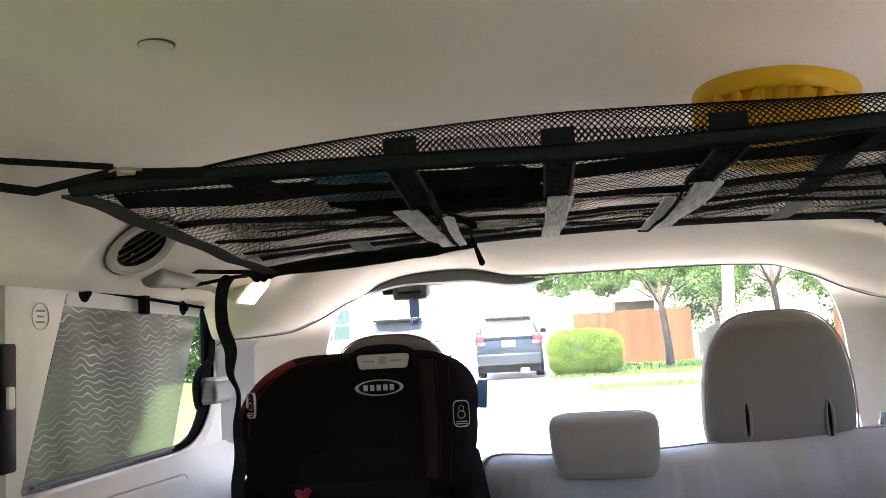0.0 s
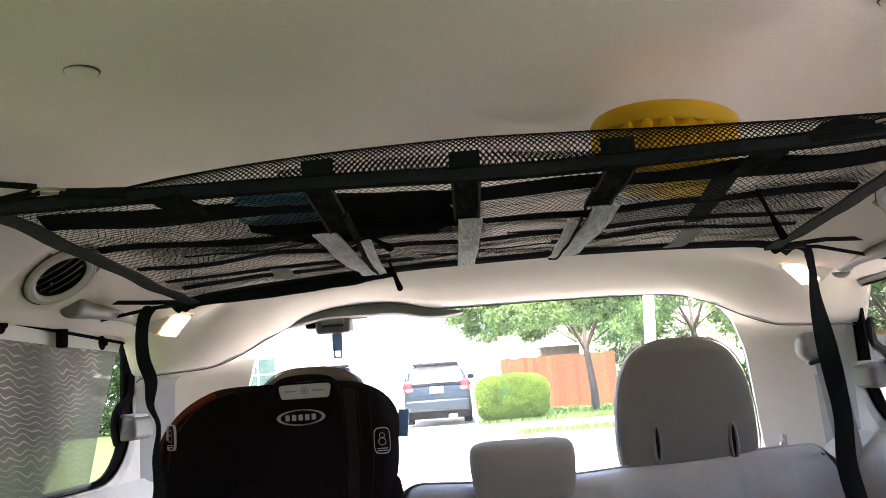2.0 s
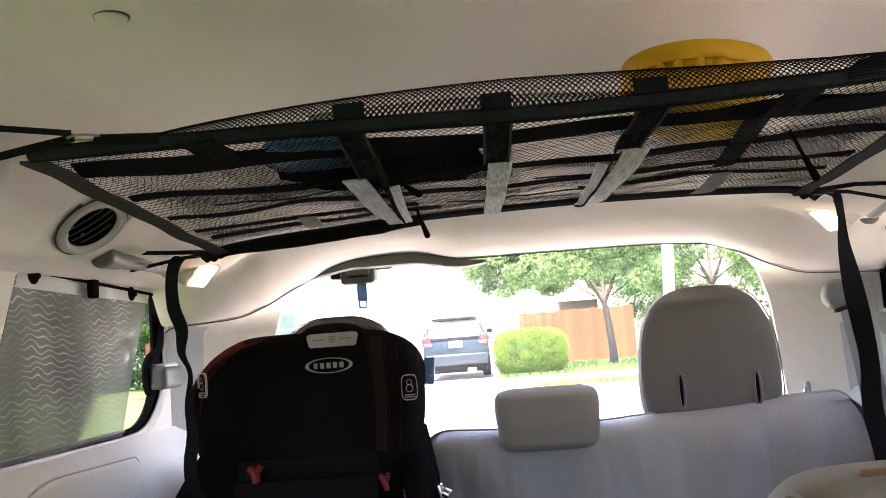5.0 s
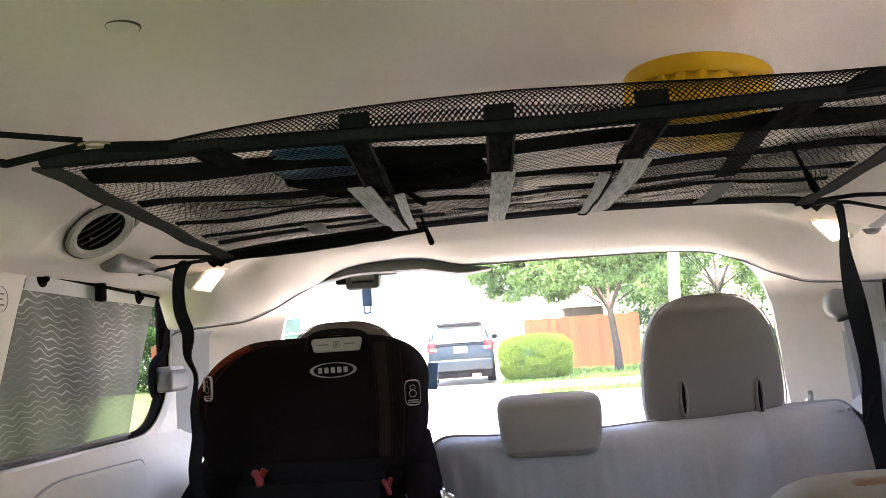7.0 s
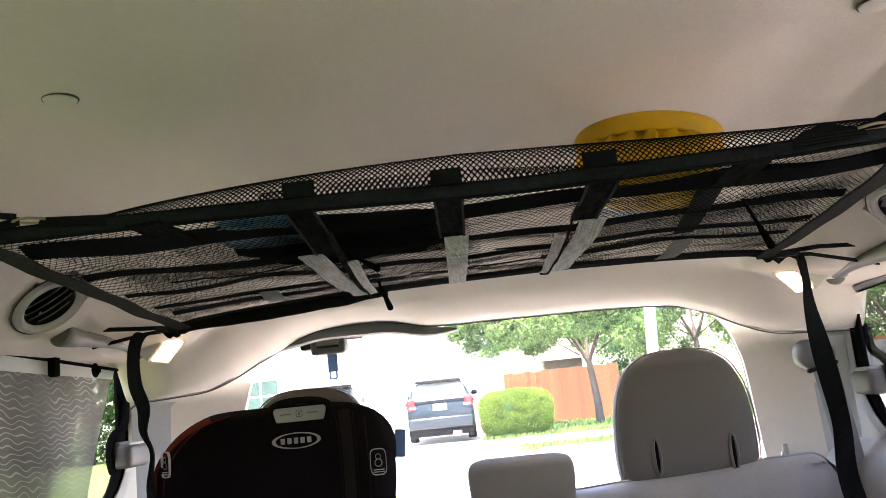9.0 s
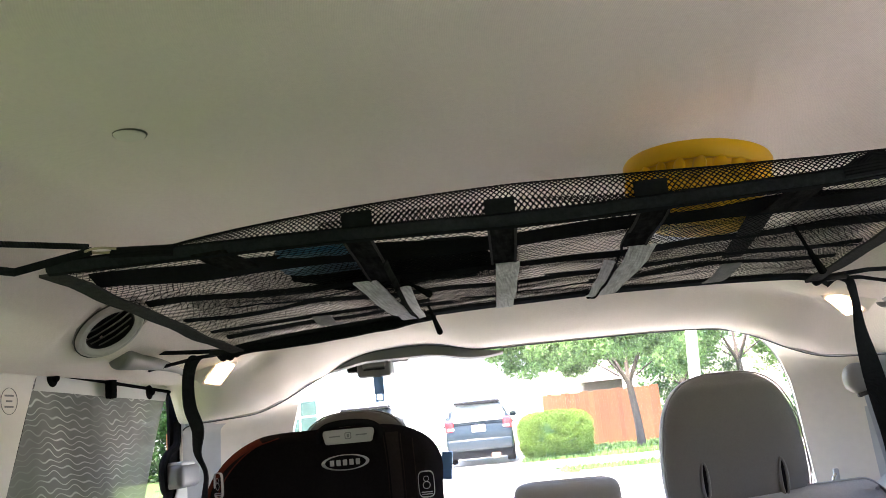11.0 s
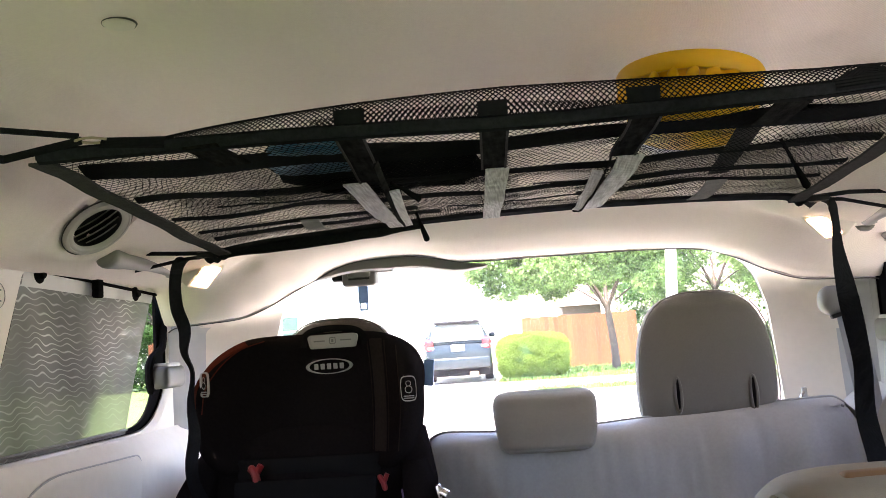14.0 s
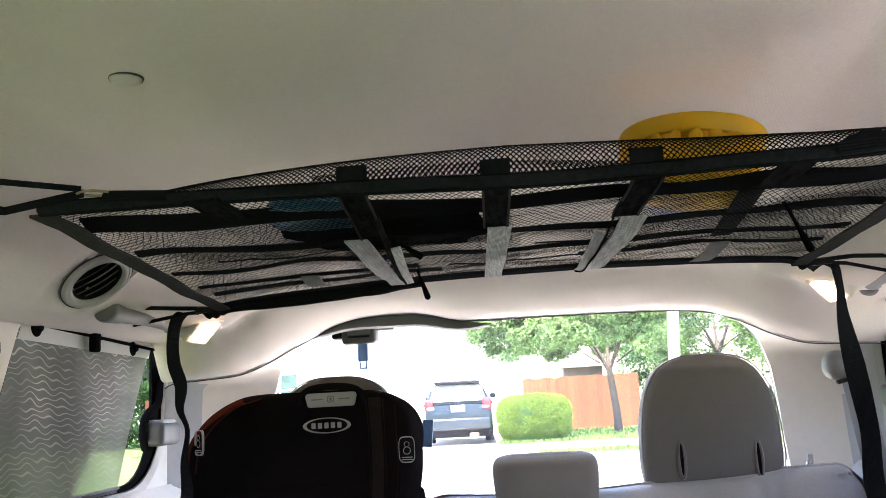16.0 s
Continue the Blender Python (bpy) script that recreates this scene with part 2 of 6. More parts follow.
def screen_material():
    """Black see-through mesh with sheer wavy lines."""
    m = see_through("sunshade_screen", (0.11, 0.11, 0.11), 0.95, 0.9, 0.0)
    n, l = m.node_tree.nodes, m.node_tree.links
    tc, sep = n.new("ShaderNodeTexCoord"), n.new("ShaderNodeSeparateXYZ")
    l.new(tc.outputs["Object"], sep.inputs[0])

    def calc(op, a, b=None, c=None):
        k = n.new("ShaderNodeMath")
        k.operation = op
        for i, v in enumerate((a, b, c)):
            if v is None:
                continue
            if isinstance(v, (int, float)):
                k.inputs[i].default_value = v
            else:
                l.new(v, k.inputs[i])
        return k.outputs[0]
    y, z = sep.outputs[1], sep.outputs[2]
    w1 = calc("SINE", calc("MULTIPLY_ADD", y, 135.0, calc("MULTIPLY", z, 60.0)))
    w2 = calc("SINE", calc("MULTIPLY_ADD", y, 63.0, calc("MULTIPLY", z, -120.0)))
    nz = n.new("ShaderNodeTexNoise")
    nz.inputs["Scale"].default_value = 9
    l.new(tc.outputs["Object"], nz.inputs["Vector"])
    slow = n.new("ShaderNodeTexNoise")
    slow.inputs["Scale"].default_value, slow.inputs["Detail"].default_value = 5.0, 1
    l.new(tc.outputs["Object"], slow.inputs["Vector"])
    amp = calc("MULTIPLY", nz.outputs["Fac"], 0.0060)
    h = calc("ADD", calc("MULTIPLY_ADD", calc("ADD", w1, calc("MULTIPLY", w2, 0.8)), amp, z), calc("MULTIPLY_ADD", y, 0.03, calc("MULTIPLY", slow.outputs["Fac"], 0.05)))
    ph = calc("ABSOLUTE", calc("SUBTRACT", calc("FRACT", calc("MULTIPLY", h, 92.0)), 0.5))
    line = n.new("ShaderNodeMapRange")
    line.interpolation_type = "SMOOTHSTEP"
    for k, v in (("From Min", 0.02), ("From Max", 0.15), ("To Min", 1.0), ("To Max", 0.0)):
        line.inputs[k].default_value = v
    l.new(ph, line.inputs["Value"])
    n2 = n.new("ShaderNodeTexNoise")
    n2.inputs["Scale"].default_value = 7.5
    l.new(tc.outputs["Object"], n2.inputs["Vector"])
    fade = n.new("ShaderNodeMapRange")
    for k, v in (("From Min", 0.36), ("From Max", 0.58), ("To Min", 0.12), ("To Max", 1.0)):
        fade.inputs[k].default_value = v
    l.new(n2.outputs["Fac"], fade.inputs["Value"])
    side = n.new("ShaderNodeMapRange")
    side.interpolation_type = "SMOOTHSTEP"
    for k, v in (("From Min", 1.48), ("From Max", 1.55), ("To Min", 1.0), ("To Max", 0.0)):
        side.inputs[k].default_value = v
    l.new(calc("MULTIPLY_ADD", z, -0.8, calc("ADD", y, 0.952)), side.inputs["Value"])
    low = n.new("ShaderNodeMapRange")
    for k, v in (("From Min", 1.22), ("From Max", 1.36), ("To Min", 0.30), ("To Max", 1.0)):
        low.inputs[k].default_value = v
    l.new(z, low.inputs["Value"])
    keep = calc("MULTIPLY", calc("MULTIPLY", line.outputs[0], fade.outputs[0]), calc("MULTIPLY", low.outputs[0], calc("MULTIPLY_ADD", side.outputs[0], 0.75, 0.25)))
    # shading of soft slanting creases, put into the cloth colour
    slant, fold_shade, depth = n.new("ShaderNodeMapping"), n.new("ShaderNodeTexNoise"), n.new("ShaderNodeMapRange")
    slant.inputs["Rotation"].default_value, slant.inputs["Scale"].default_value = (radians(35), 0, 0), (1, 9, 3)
    fold_shade.inputs["Scale"].default_value, fold_shade.inputs["Detail"].default_value = 1.0, 2
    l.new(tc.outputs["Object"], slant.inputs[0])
    l.new(slant.outputs[0], fold_shade.inputs["Vector"])
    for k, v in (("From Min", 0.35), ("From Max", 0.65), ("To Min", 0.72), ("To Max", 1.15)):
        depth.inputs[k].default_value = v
    l.new(fold_shade.outputs["Fac"], depth.inputs["Value"])
    mix = [k for k in n if k.bl_idname == "ShaderNodeMixShader"][0]
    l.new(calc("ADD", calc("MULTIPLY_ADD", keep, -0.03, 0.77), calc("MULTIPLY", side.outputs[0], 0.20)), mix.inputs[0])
    tone = n.new("ShaderNodeMix")
    tone.data_type = "RGBA"
    tone.inputs["A"].default_value, tone.inputs["B"].default_value = (0.21, 0.212, 0.212, 1), (0.66, 0.665, 0.665, 1)
    l.new(keep, tone.inputs["Factor"])
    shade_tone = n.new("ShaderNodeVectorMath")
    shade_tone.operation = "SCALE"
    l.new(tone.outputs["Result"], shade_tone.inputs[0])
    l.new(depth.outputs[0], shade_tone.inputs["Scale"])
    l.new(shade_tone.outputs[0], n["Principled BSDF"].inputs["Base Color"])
    return m


SCREEN = screen_material()
LENS_ON = glow("lit_lamp_lens", (1.0, 0.70, 0.42), 1.5)
BOX_GREY = node_material("belt_box_plastic", (0.12, 0.12, 0.119), 0.45, spread=0.05, bump=0.1)
VENT_GREY = node_material("vent_plastic", (0.46, 0.44, 0.415), 0.45, spread=0.05, bump=0.1)
TRIM_DARK = node_material("dark_grey_plastic", (0.085, 0.085, 0.085), 0.5, spread=0.06, bump=0.1)
HANDLE = node_material("handle_plastic", (0.18, 0.18, 0.175), 0.5, spread=0.06, bump=0.1)


# ---- building helpers ----
def smooth(me, angle=40):
    for p in me.polygons:
        p.use_smooth = True
    me.set_sharp_from_angle(angle=radians(angle))


def mesh_object(name, bm, material, angle=40):
    me = bpy.data.meshes.new(name)
    bm.to_mesh(me)
    bm.free()
    me.materials.append(material)
    smooth(me, angle)
    return new(name, me)


def part(name, bm, material, parent, label="", angle=40):
    ob = mesh_object(name, bm, material, angle)
    ob.parent = parent
    if parent.type == "EMPTY":
        ob.matrix_parent_inverse = Matrix.Translation(-parent.location)
    if label:
        ob["label"] = label
    return ob


def thing(name, place, label, category, group="", kind=""):
    e = new(name)
    e.empty_display_size = 0.05
    e.location = place
    tagged(e, label, category, group, kind)
    return e


def box(bm, c, s, bevel=0.0, seg=2, turn=None):
    """A box with bevelled edges: centre c, full sizes s."""
    made = bmesh.ops.create_cube(bm, size=1)
    vs = made["verts"]
    bmesh.ops.scale(bm, verts=vs, vec=s)
    if bevel:
        es = list({e for v in vs for e in v.link_edges})
        r = bmesh.ops.bevel(bm, geom=es, offset=bevel, segments=seg, affect="EDGES", profile=0.5)
        vs = list({v for f in r["faces"] for v in f.verts} | {v for v in vs if v.is_valid})
    if turn is not None:
        bmesh.ops.transform(bm, verts=vs, matrix=turn.to_4x4() if len(turn) == 3 else turn)
    bmesh.ops.translate(bm, verts=vs, vec=c)
    return vs


def boxed(c, s, bevel=0.0, seg=2, turn=None):
    bm = bmesh.new()
    box(bm, c, s, bevel, seg, turn)
    return bm


def loft(rings, closed=True, caps=True, bm=None):
    """Skins rings of equally many points."""
    bm = bm or bmesh.new()
    vr = [[bm.verts.new(p) for p in r] for r in rings]
    n = len(rings[0])
    for a, b in zip(vr, vr[1:]):
        for i in range(n if closed else n - 1):
            j = (i + 1) % n
            bm.faces.new((a[i], a[j], b[j], b[i]))
    if caps and closed:
        bm.faces.new(vr[0][::-1])
        bm.faces.new(vr[-1])
    bmesh.ops.recalc_face_normals(bm, faces=bm.faces)
    return bm


def catmull(pts, steps=6):
    """A smooth line through points."""
    p = [Vector(q) for q in pts]
    p = [2 * p[0] - p[1]] + p + [2 * p[-1] - p[-2]]
    out = []
    for i in range(1, len(p) - 2):
        for k in range(steps):
            t = k / steps
            a, b, c, d = p[i - 1], p[i], p[i + 1], p[i + 2]
            out.append(0.5 * (2 * b + (c - a) * t + (2 * a - 5 * b + 4 * c - d) * t * t + (3 * b - a - 3 * c + d) * t ** 3))
    return out + [p[-2]]


def tube(pts, r, seg=8, bm=None, squash=1.0):
    """A round bar along points; r may be a list."""
    pts = [Vector(p) for p in pts]
    rs = r if isinstance(r, (list, tuple)) else [r] * len(pts)
    rings, up = [], None
    for i, p in enumerate(pts):
        d = (pts[min(i + 1, len(pts) - 1)] - pts[max(i - 1, 0)]).normalized()
        if up is None:
            up = Vector((0, 0, 1)) if abs(d.z) < 0.9 else Vector((0, 1, 0))
        side = d.cross(up).normalized()
        up = side.cross(d).normalized()
        rings.append([p + rs[i] * (math.cos(a) * side + squash * math.sin(a) * up) for a in (2 * math.pi * k / seg for k in range(seg))])
    return loft(rings, bm=bm)


def ribbon(pts, width, thick=0.0015, across=(1, 0, 0), bm=None, widths=None):
    """A flat strap along points; across: the way of its width (one, or one for each point)."""
    pts = [Vector(p) for p in pts]
    rings = []
    for i, p in enumerate(pts):
        d = (pts[min(i + 1, len(pts) - 1)] - pts[max(i - 1, 0)]).normalized()
        a = Vector(across[i] if isinstance(across, list) else across)
        a = (a - d * a.dot(d)).normalized()
        n = d.cross(a).normalized()
        w = (widths[i] if widths else width) / 2
        rings.append([p + a * w + n * thick / 2, p - a * w + n * thick / 2, p - a * w - n * thick / 2, p + a * w - n * thick / 2])
    return loft(rings, bm=bm)


def oval(cx, cy, hx, hy, power=2.0, n=32):
    out = []
    for k in range(n):
        a = 2 * math.pi * k / n
        c, s = math.cos(a), math.sin(a)
        out.append((cx + hx * math.copysign(abs(c) ** (2 / power), c), cy + hy * math.copysign(abs(s) ** (2 / power), s)))
    return out


def stack(levels, power=3.0, n=40):
    """A padded body from horizontal rings: (z, cx, cy, hx, hy)."""
    return loft([[(x, y, z) for x, y in oval(cx, cy, hx, hy, power, n)] for z, cx, cy, hx, hy in levels])


def soft_stack(levels, power=3.0, n=40, steps=5):
    """A padded body whose rings are read smoothly from a few levels."""
    lo = catmull([(z, hx, hy) for z, cx, cy, hx, hy in levels], steps)
    mid = catmull([(cx, cy, 0) for z, cx, cy, hx, hy in levels], steps)
    return stack([(a.x, b.x, b.y, a.y, a.z) for a, b in zip(lo, mid)], power, n)


def revolve(profile, n=40, bm=None):
    """(r, z) profile turned about z."""
    return loft([[(r * math.cos(2 * math.pi * k / n), r * math.sin(2 * math.pi * k / n), z) for k in range(n)] for r, z in profile], caps=False, bm=bm)


def moved(bm, m):
    bmesh.ops.transform(bm, verts=bm.verts, matrix=m)
    return bm


def interp(x, pts):
    """Eased reading of a table of (x, value)."""
    if x <= pts[0][0]:
        return pts[0][1]
    for (a, u), (b, v) in zip(pts, pts[1:]):
        if x <= b:
            t = (x - a) / (b - a)
            t = t * t * (3 - 2 * t) * 0.5 + t * 0.5
            return u + (v - u) * t
    return pts[-1][1]

# ---- the van's shell ----
# x across, y towards the tailgate, z up; the road lies at z = 0 under the van
FRONT_Y, SIDE_X = -2.0, 0.745
PROFILE_FRONT = [(0, 1.0), (0.3, 0.99), (0.5, 0.95), (0.61, 0.86), (0.70, 0.68), (0.765, 0.42), (0.805, 0.26), (0.86, 0.11), (0.92, 0.04), (1, 0)]
PROFILE_REAR = [(0, 1.0), (0.3, 0.97), (0.45, 0.84), (0.56, 0.58), (0.65, 0.28), (0.73, 0.09), (0.80, 0.03), (1, 0)]
CROWN = [(FRONT_Y, 1.60), (-1.2, 1.655), (1.1, 1.66), (1.43, 1.625), (1.6, 1.575), (1.75, 1.527), (1.86, 1.488)]
SEAM_SIDE = [(0, 1.488), (0.25, 1.486), (0.38, 1.479), (0.45, 1.458), (0.52, 1.424), (0.58, 1.404), (0.66, 1.398), (0.745, 1.395)]


def belt_arch(x):
    """The header rises over the ceiling belt holder."""
    return 0.024 * math.exp(-((x + 0.265) / 0.125) ** 4)


VENT = Vector((0.598, 1.292, 1.526))  # middle of the air vent


def ceiling_z(x, y):
    s = min(abs(x) / SIDE_X, 1)
    f = min(max((y - 1.3) / 0.3, 0), 1)
    f = f * f * (3 - 2 * f)
    h = interp(s, PROFILE_FRONT) * (1 - f) + interp(s, PROFILE_REAR) * f
    top = interp(y, CROWN)
    z = 1.475 + (top - 1.475) * h
    k = min(max((abs(x) - 0.60) / 0.11, 0), 1)
    k = k * k * (3 - 2 * k)
    e = min(max((y - 1.66 - 0.13 * k) / (0.2 - 0.13 * k), 0), 1)
    e = e * e * (3 - 2 * e)
    dx, dy = abs(x) - VENT.x, y - VENT.y
    flat = VENT.z + (-0.622 * dx - 0.187 * dy) / 0.76
    r = math.sqrt(dx * dx + dy * dy + (flat - VENT.z) ** 2)
    f = min(max((0.105 - r) / 0.042, 0), 1)
    z += (flat - z) * f * f * (3 - 2 * f)
    well = 0.080 if r < 0.0515 else 0.0
    well += 0.012 * math.exp(-((abs(x) - 0.492) / 0.05) ** 2 - ((y - 1.665 - 0.4 * (abs(x) - 0.492)) / 0.028) ** 2)
    return z * (1 - e) + (interp(abs(x), SEAM_SIDE) + belt_arch(x)) * e + well


def headliner():
    nx, ys = 130, [FRONT_Y + (1.0 - FRONT_Y) * i / 30 for i in range(30)] + [1.0 + 0.86 * i / 80 for i in range(81)]
    xs = [SIDE_X * (2 * i / nx - 1) for i in range(nx + 1)]
    low = [[(x, y, ceiling_z(x, y)) for x in xs] for y in ys]
    bm = bmesh.new()
    vl = [[bm.verts.new(p) for p in r] for r in low]
    vu = [[bm.verts.new((x, y, z + 0.035)) for x, y, z in r] for r in low]
    for g, flip in ((vl, False), (vu, True)):
        for a, b in zip(g, g[1:]):
            for i in range(nx):
                q = (a[i], a[i + 1], b[i + 1], b[i])
                bm.faces.new(q[::-1] if not flip else q)
    for i in range(nx):
        bm.faces.new((vl[-1][i], vl[-1][i + 1], vu[-1][i + 1], vu[-1][i]))
    for j in range(len(ys) - 1):
        for i in (0, nx):
            bm.faces.new((vl[j][i], vl[j + 1][i], vu[j + 1][i], vu[j][i]))
    bmesh.ops.recalc_face_normals(bm, faces=bm.faces)
    ob = mesh_object("ceiling", bm, HEADLINER, 60)
    return tagged(ob, "cream woven van headliner curving down to the windows", "headliner", kind="structure")


headliner()
roof = mesh_object("roof", boxed((0, -0.05, 1.745), (1.62, 3.95, 0.05), 0.02), TRIM)
tagged(roof, "plain outer roof panel of the van", "roof", kind="structure")


def rounded_outline(pts, r, n=6):
    """A closed outline with rounded corners: pts (u, v) and one radius for each."""
    out, k = [], len(pts)
    for i in range(k):
        p, a, b = Vector(pts[i]), Vector(pts[i - 1]), Vector(pts[(i + 1) % k])
        ri = r[i] if isinstance(r, (list, tuple)) else r
        u, v = (a - p).normalized(), (b - p).normalized()
        for j in range(n + 1):
            t = j / n
            q0, q1 = p + u * ri, p + v * ri
            out.append((1 - t) ** 2 * q0 + 2 * t * (1 - t) * p + t * t * q1)
    return out


WINDOW = [(1.352, 1.474), (1.236, 1.188), (1.812, 1.186), (1.872, 1.30), (1.872, 1.462)]
WINDOW_R = [0.012, 0.02, 0.10, 0.03, 0.012]


def wall_with_hole(name, side, x_in, x_out, outer, hole, material, label, x_hole=0.80):
    """A side wall in the plane of y and z, with a hole through it."""
    bm = bmesh.new()
    n = len(hole)
    c = Vector((sum(p[0] for p in hole) / n, sum(p[1] for p in hole) / n))

    def on_outer(p):
        d = Vector(p) - c
        y0, y1, z0, z1 = outer
        t = min(((y1 if d.x > 0 else y0) - c.x) / d.x if abs(d.x) > 1e-6 else 1e9, ((z1 if d.y > 0 else z0) - c.y) / d.y if abs(d.y) > 1e-6 else 1e9)
        return c + d * t
    rim = [on_outer(p) for p in hole]
    y0, y1, z0, z1 = outer
    for corner in ((y0, z0), (y0, z1), (y1, z0), (y1, z1)):
        k = min(range(n), key=lambda i: (rim[i] - Vector(corner)).length)
        rim[k] = Vector(corner)
    soft = [Vector(p) + (Vector(p) - c).normalized() * 0.012 for p in hole]
    rings = []
    for ring, x in ((rim, x_out), (rim, x_in), (soft, x_in), (hole, x_in + 0.008), (hole, x_hole), (rim, x_out)):
        rings.append([(side * x, p[0], p[1]) for p in ring])
    loft(rings, caps=False, bm=bm)
    bmesh.ops.remove_doubles(bm, verts=bm.verts, dist=1e-5)
    bmesh.ops.recalc_face_normals(bm, faces=bm.faces)
    ob = mesh_object(name, bm, material, 35)
    return tagged(ob, label, "van wall", kind="structure")


PANEL = [(0.7435, 1.184), (0.7405, 1.178), (0.733, 1.170), (0.7255, 1.158), (0.7205, 1.140), (0.7185, 1.11), (0.718, 1.05), (0.716, 0.90), (0.716, 0.60), (0.720, 0.38)]


def lower_panel(side):
    """The moulded quarter panel: a rolled sill under the glass, drawn inwards towards the rear pillar."""
    rings = []
    for k in range(41):
        y = 1.20 + 0.80 * k / 40
        f = min(max((y - 1.72) / 0.20, 0), 1)
        f = f * f * (3 - 2 * f)
        ring = []
        for x, z in PANEL:
            g = min(max((1.19 - z) / 0.16, 0), 1)
            ring.append((side * (x - 0.060 * f * g * g * (3 - 2 * g)), y, z))
        rings.append(ring + [(side * 0.80, y, 0.38), (side * 0.80, y, 1.18)])
    return loft(rings)


hole = rounded_outline(WINDOW, WINDOW_R)
for side, tag in ((-1, "west"), (1, "east")):
    # the east side gets the darker plastic in place of its shade
    wall_with_hole("wall_" + tag, side, SIDE_X, 0.774, (1.20, 1.882, 1.17, 1.72), hole, TRIM if side < 0 else WALL_SHADED, "plastic trim round the rear side window", 0.768)
    fronthole = rounded_outline([(-0.10, 1.46), (-0.14, 1.16), (1.05, 1.16), (1.05, 1.46)], 0.06)
    wall_with_hole("wall_%s_door" % tag, side, 0.755, 0.82, (-0.35, 1.197, 0.35, 1.72), fronthole, TRIM, "pale plastic sliding door trim with a window")
    dark = bmesh.new()
    dark.faces.new([dark.verts.new((side * 0.79, p.x, p.y)) for p in fronthole])
    tagged(mesh_object("window_door", dark, CLEAR_GLASS if side > 0 else LEFT_GLASS), "unseen sliding door glass, tinted to balance the cabin light", "window", kind="structure")
    doorhole = rounded_outline([(-1.15, 1.47), (-1.75, 1.08), (-0.47, 1.08), (-0.47, 1.47)], 0.06)
    wall_with_hole("wall_%s_front" % tag, side, 0.755, 0.825, (FRONT_Y, -0.352, 0.35, 1.72), doorhole, TRIM_GREY, "plain grey front door trim with its window opening")
    glass = bmesh.new()
    glass.faces.new([glass.verts.new((side * 0.79, p.x, p.y)) for p in doorhole])
    tagged(mesh_object("window_front", glass, DARK_GLASS), "unseen front door glass, darkened to hold back light", "window", kind="structure")
    lower = mesh_object("wall_%s_lower" % tag, lower_panel(side), TRIM if side < 0 else WALL_SHADED, 50)
    tagged(lower, "moulded plastic panel below the side window", "van wall", kind="structure")
wind = rounded_outline([(-0.62, 1.56), (-0.68, 1.08), (0.68, 1.08), (0.62, 1.56)], 0.08)
outer = rounded_outline([(-0.82, 1.74), (-0.82, 0.35), (0.82, 0.35), (0.82, 1.74)], 0.002)
bm = loft([[(p.x, y, p.y) for p in r] for r, y in ((outer, FRONT_Y - 0.06), (outer, FRONT_Y), (wind, FRONT_Y), (wind, FRONT_Y - 0.06), (outer, FRONT_Y - 0.06))], caps=False)
tagged(mesh_object("wall_south", bm, TRIM_GREY), "plain grey front bulkhead with the windscreen opening", "van wall", kind="structure")
glass = bmesh.new()
glass.faces.new([glass.verts.new((p.x, FRONT_Y - 0.03, p.y)) for p in wind])
tagged(mesh_object("windscreen", glass, DARK_GLASS), "unseen windscreen glass, darkened to hold back light", "window", kind="structure")
# unseen floor, coloured pale to bounce daylight up to the ceiling
floor = mesh_object("floor", boxed((0, 0.05, 0.37), (1.64, 4.2, 0.06), 0.01), node_material("bounce_carpet", (0.26, 0.235, 0.21), 0.95, spread=0.25, scale=300, bump=0.8, bump_scale=700))
tagged(floor, "unseen carpeted van floor, beige to bounce light upward", "floor", kind="structure")

# tailgate surround: rows of (seam point, glass edge point) up one side to the middle
ARCH = [((0.76, 1.885, 0.45), (0.605, 2.11, 0.45)), ((0.757, 1.885, 1.0), (0.594, 2.09, 1.0)), ((0.752, 1.88, 1.2), (0.578, 2.075, 1.2)),
        ((0.748, 1.875, 1.345), (0.556, 2.03, 1.34)), ((0.738, 1.868, 1.388), (0.545, 2.02, 1.38)), ((0.66, 1.864, 1.396), (0.535, 2.01, 1.405)),
        ((0.58, 1.862, 1.402), (0.522, 2.0, 1.43)), ((0.52, 1.862, 1.422), (0.497, 1.99, 1.458)), ((0.45, 1.862, 1.456), (0.455, 1.985, 1.484)),
        ((0.38, 1.862, 1.477), (0.39, 1.98, 1.497)), ((0.25, 1.862, 1.484), (0.25, 1.98, 1.503)), ((0.0, 1.862, 1.486), (0.0, 1.98, 1.505))]


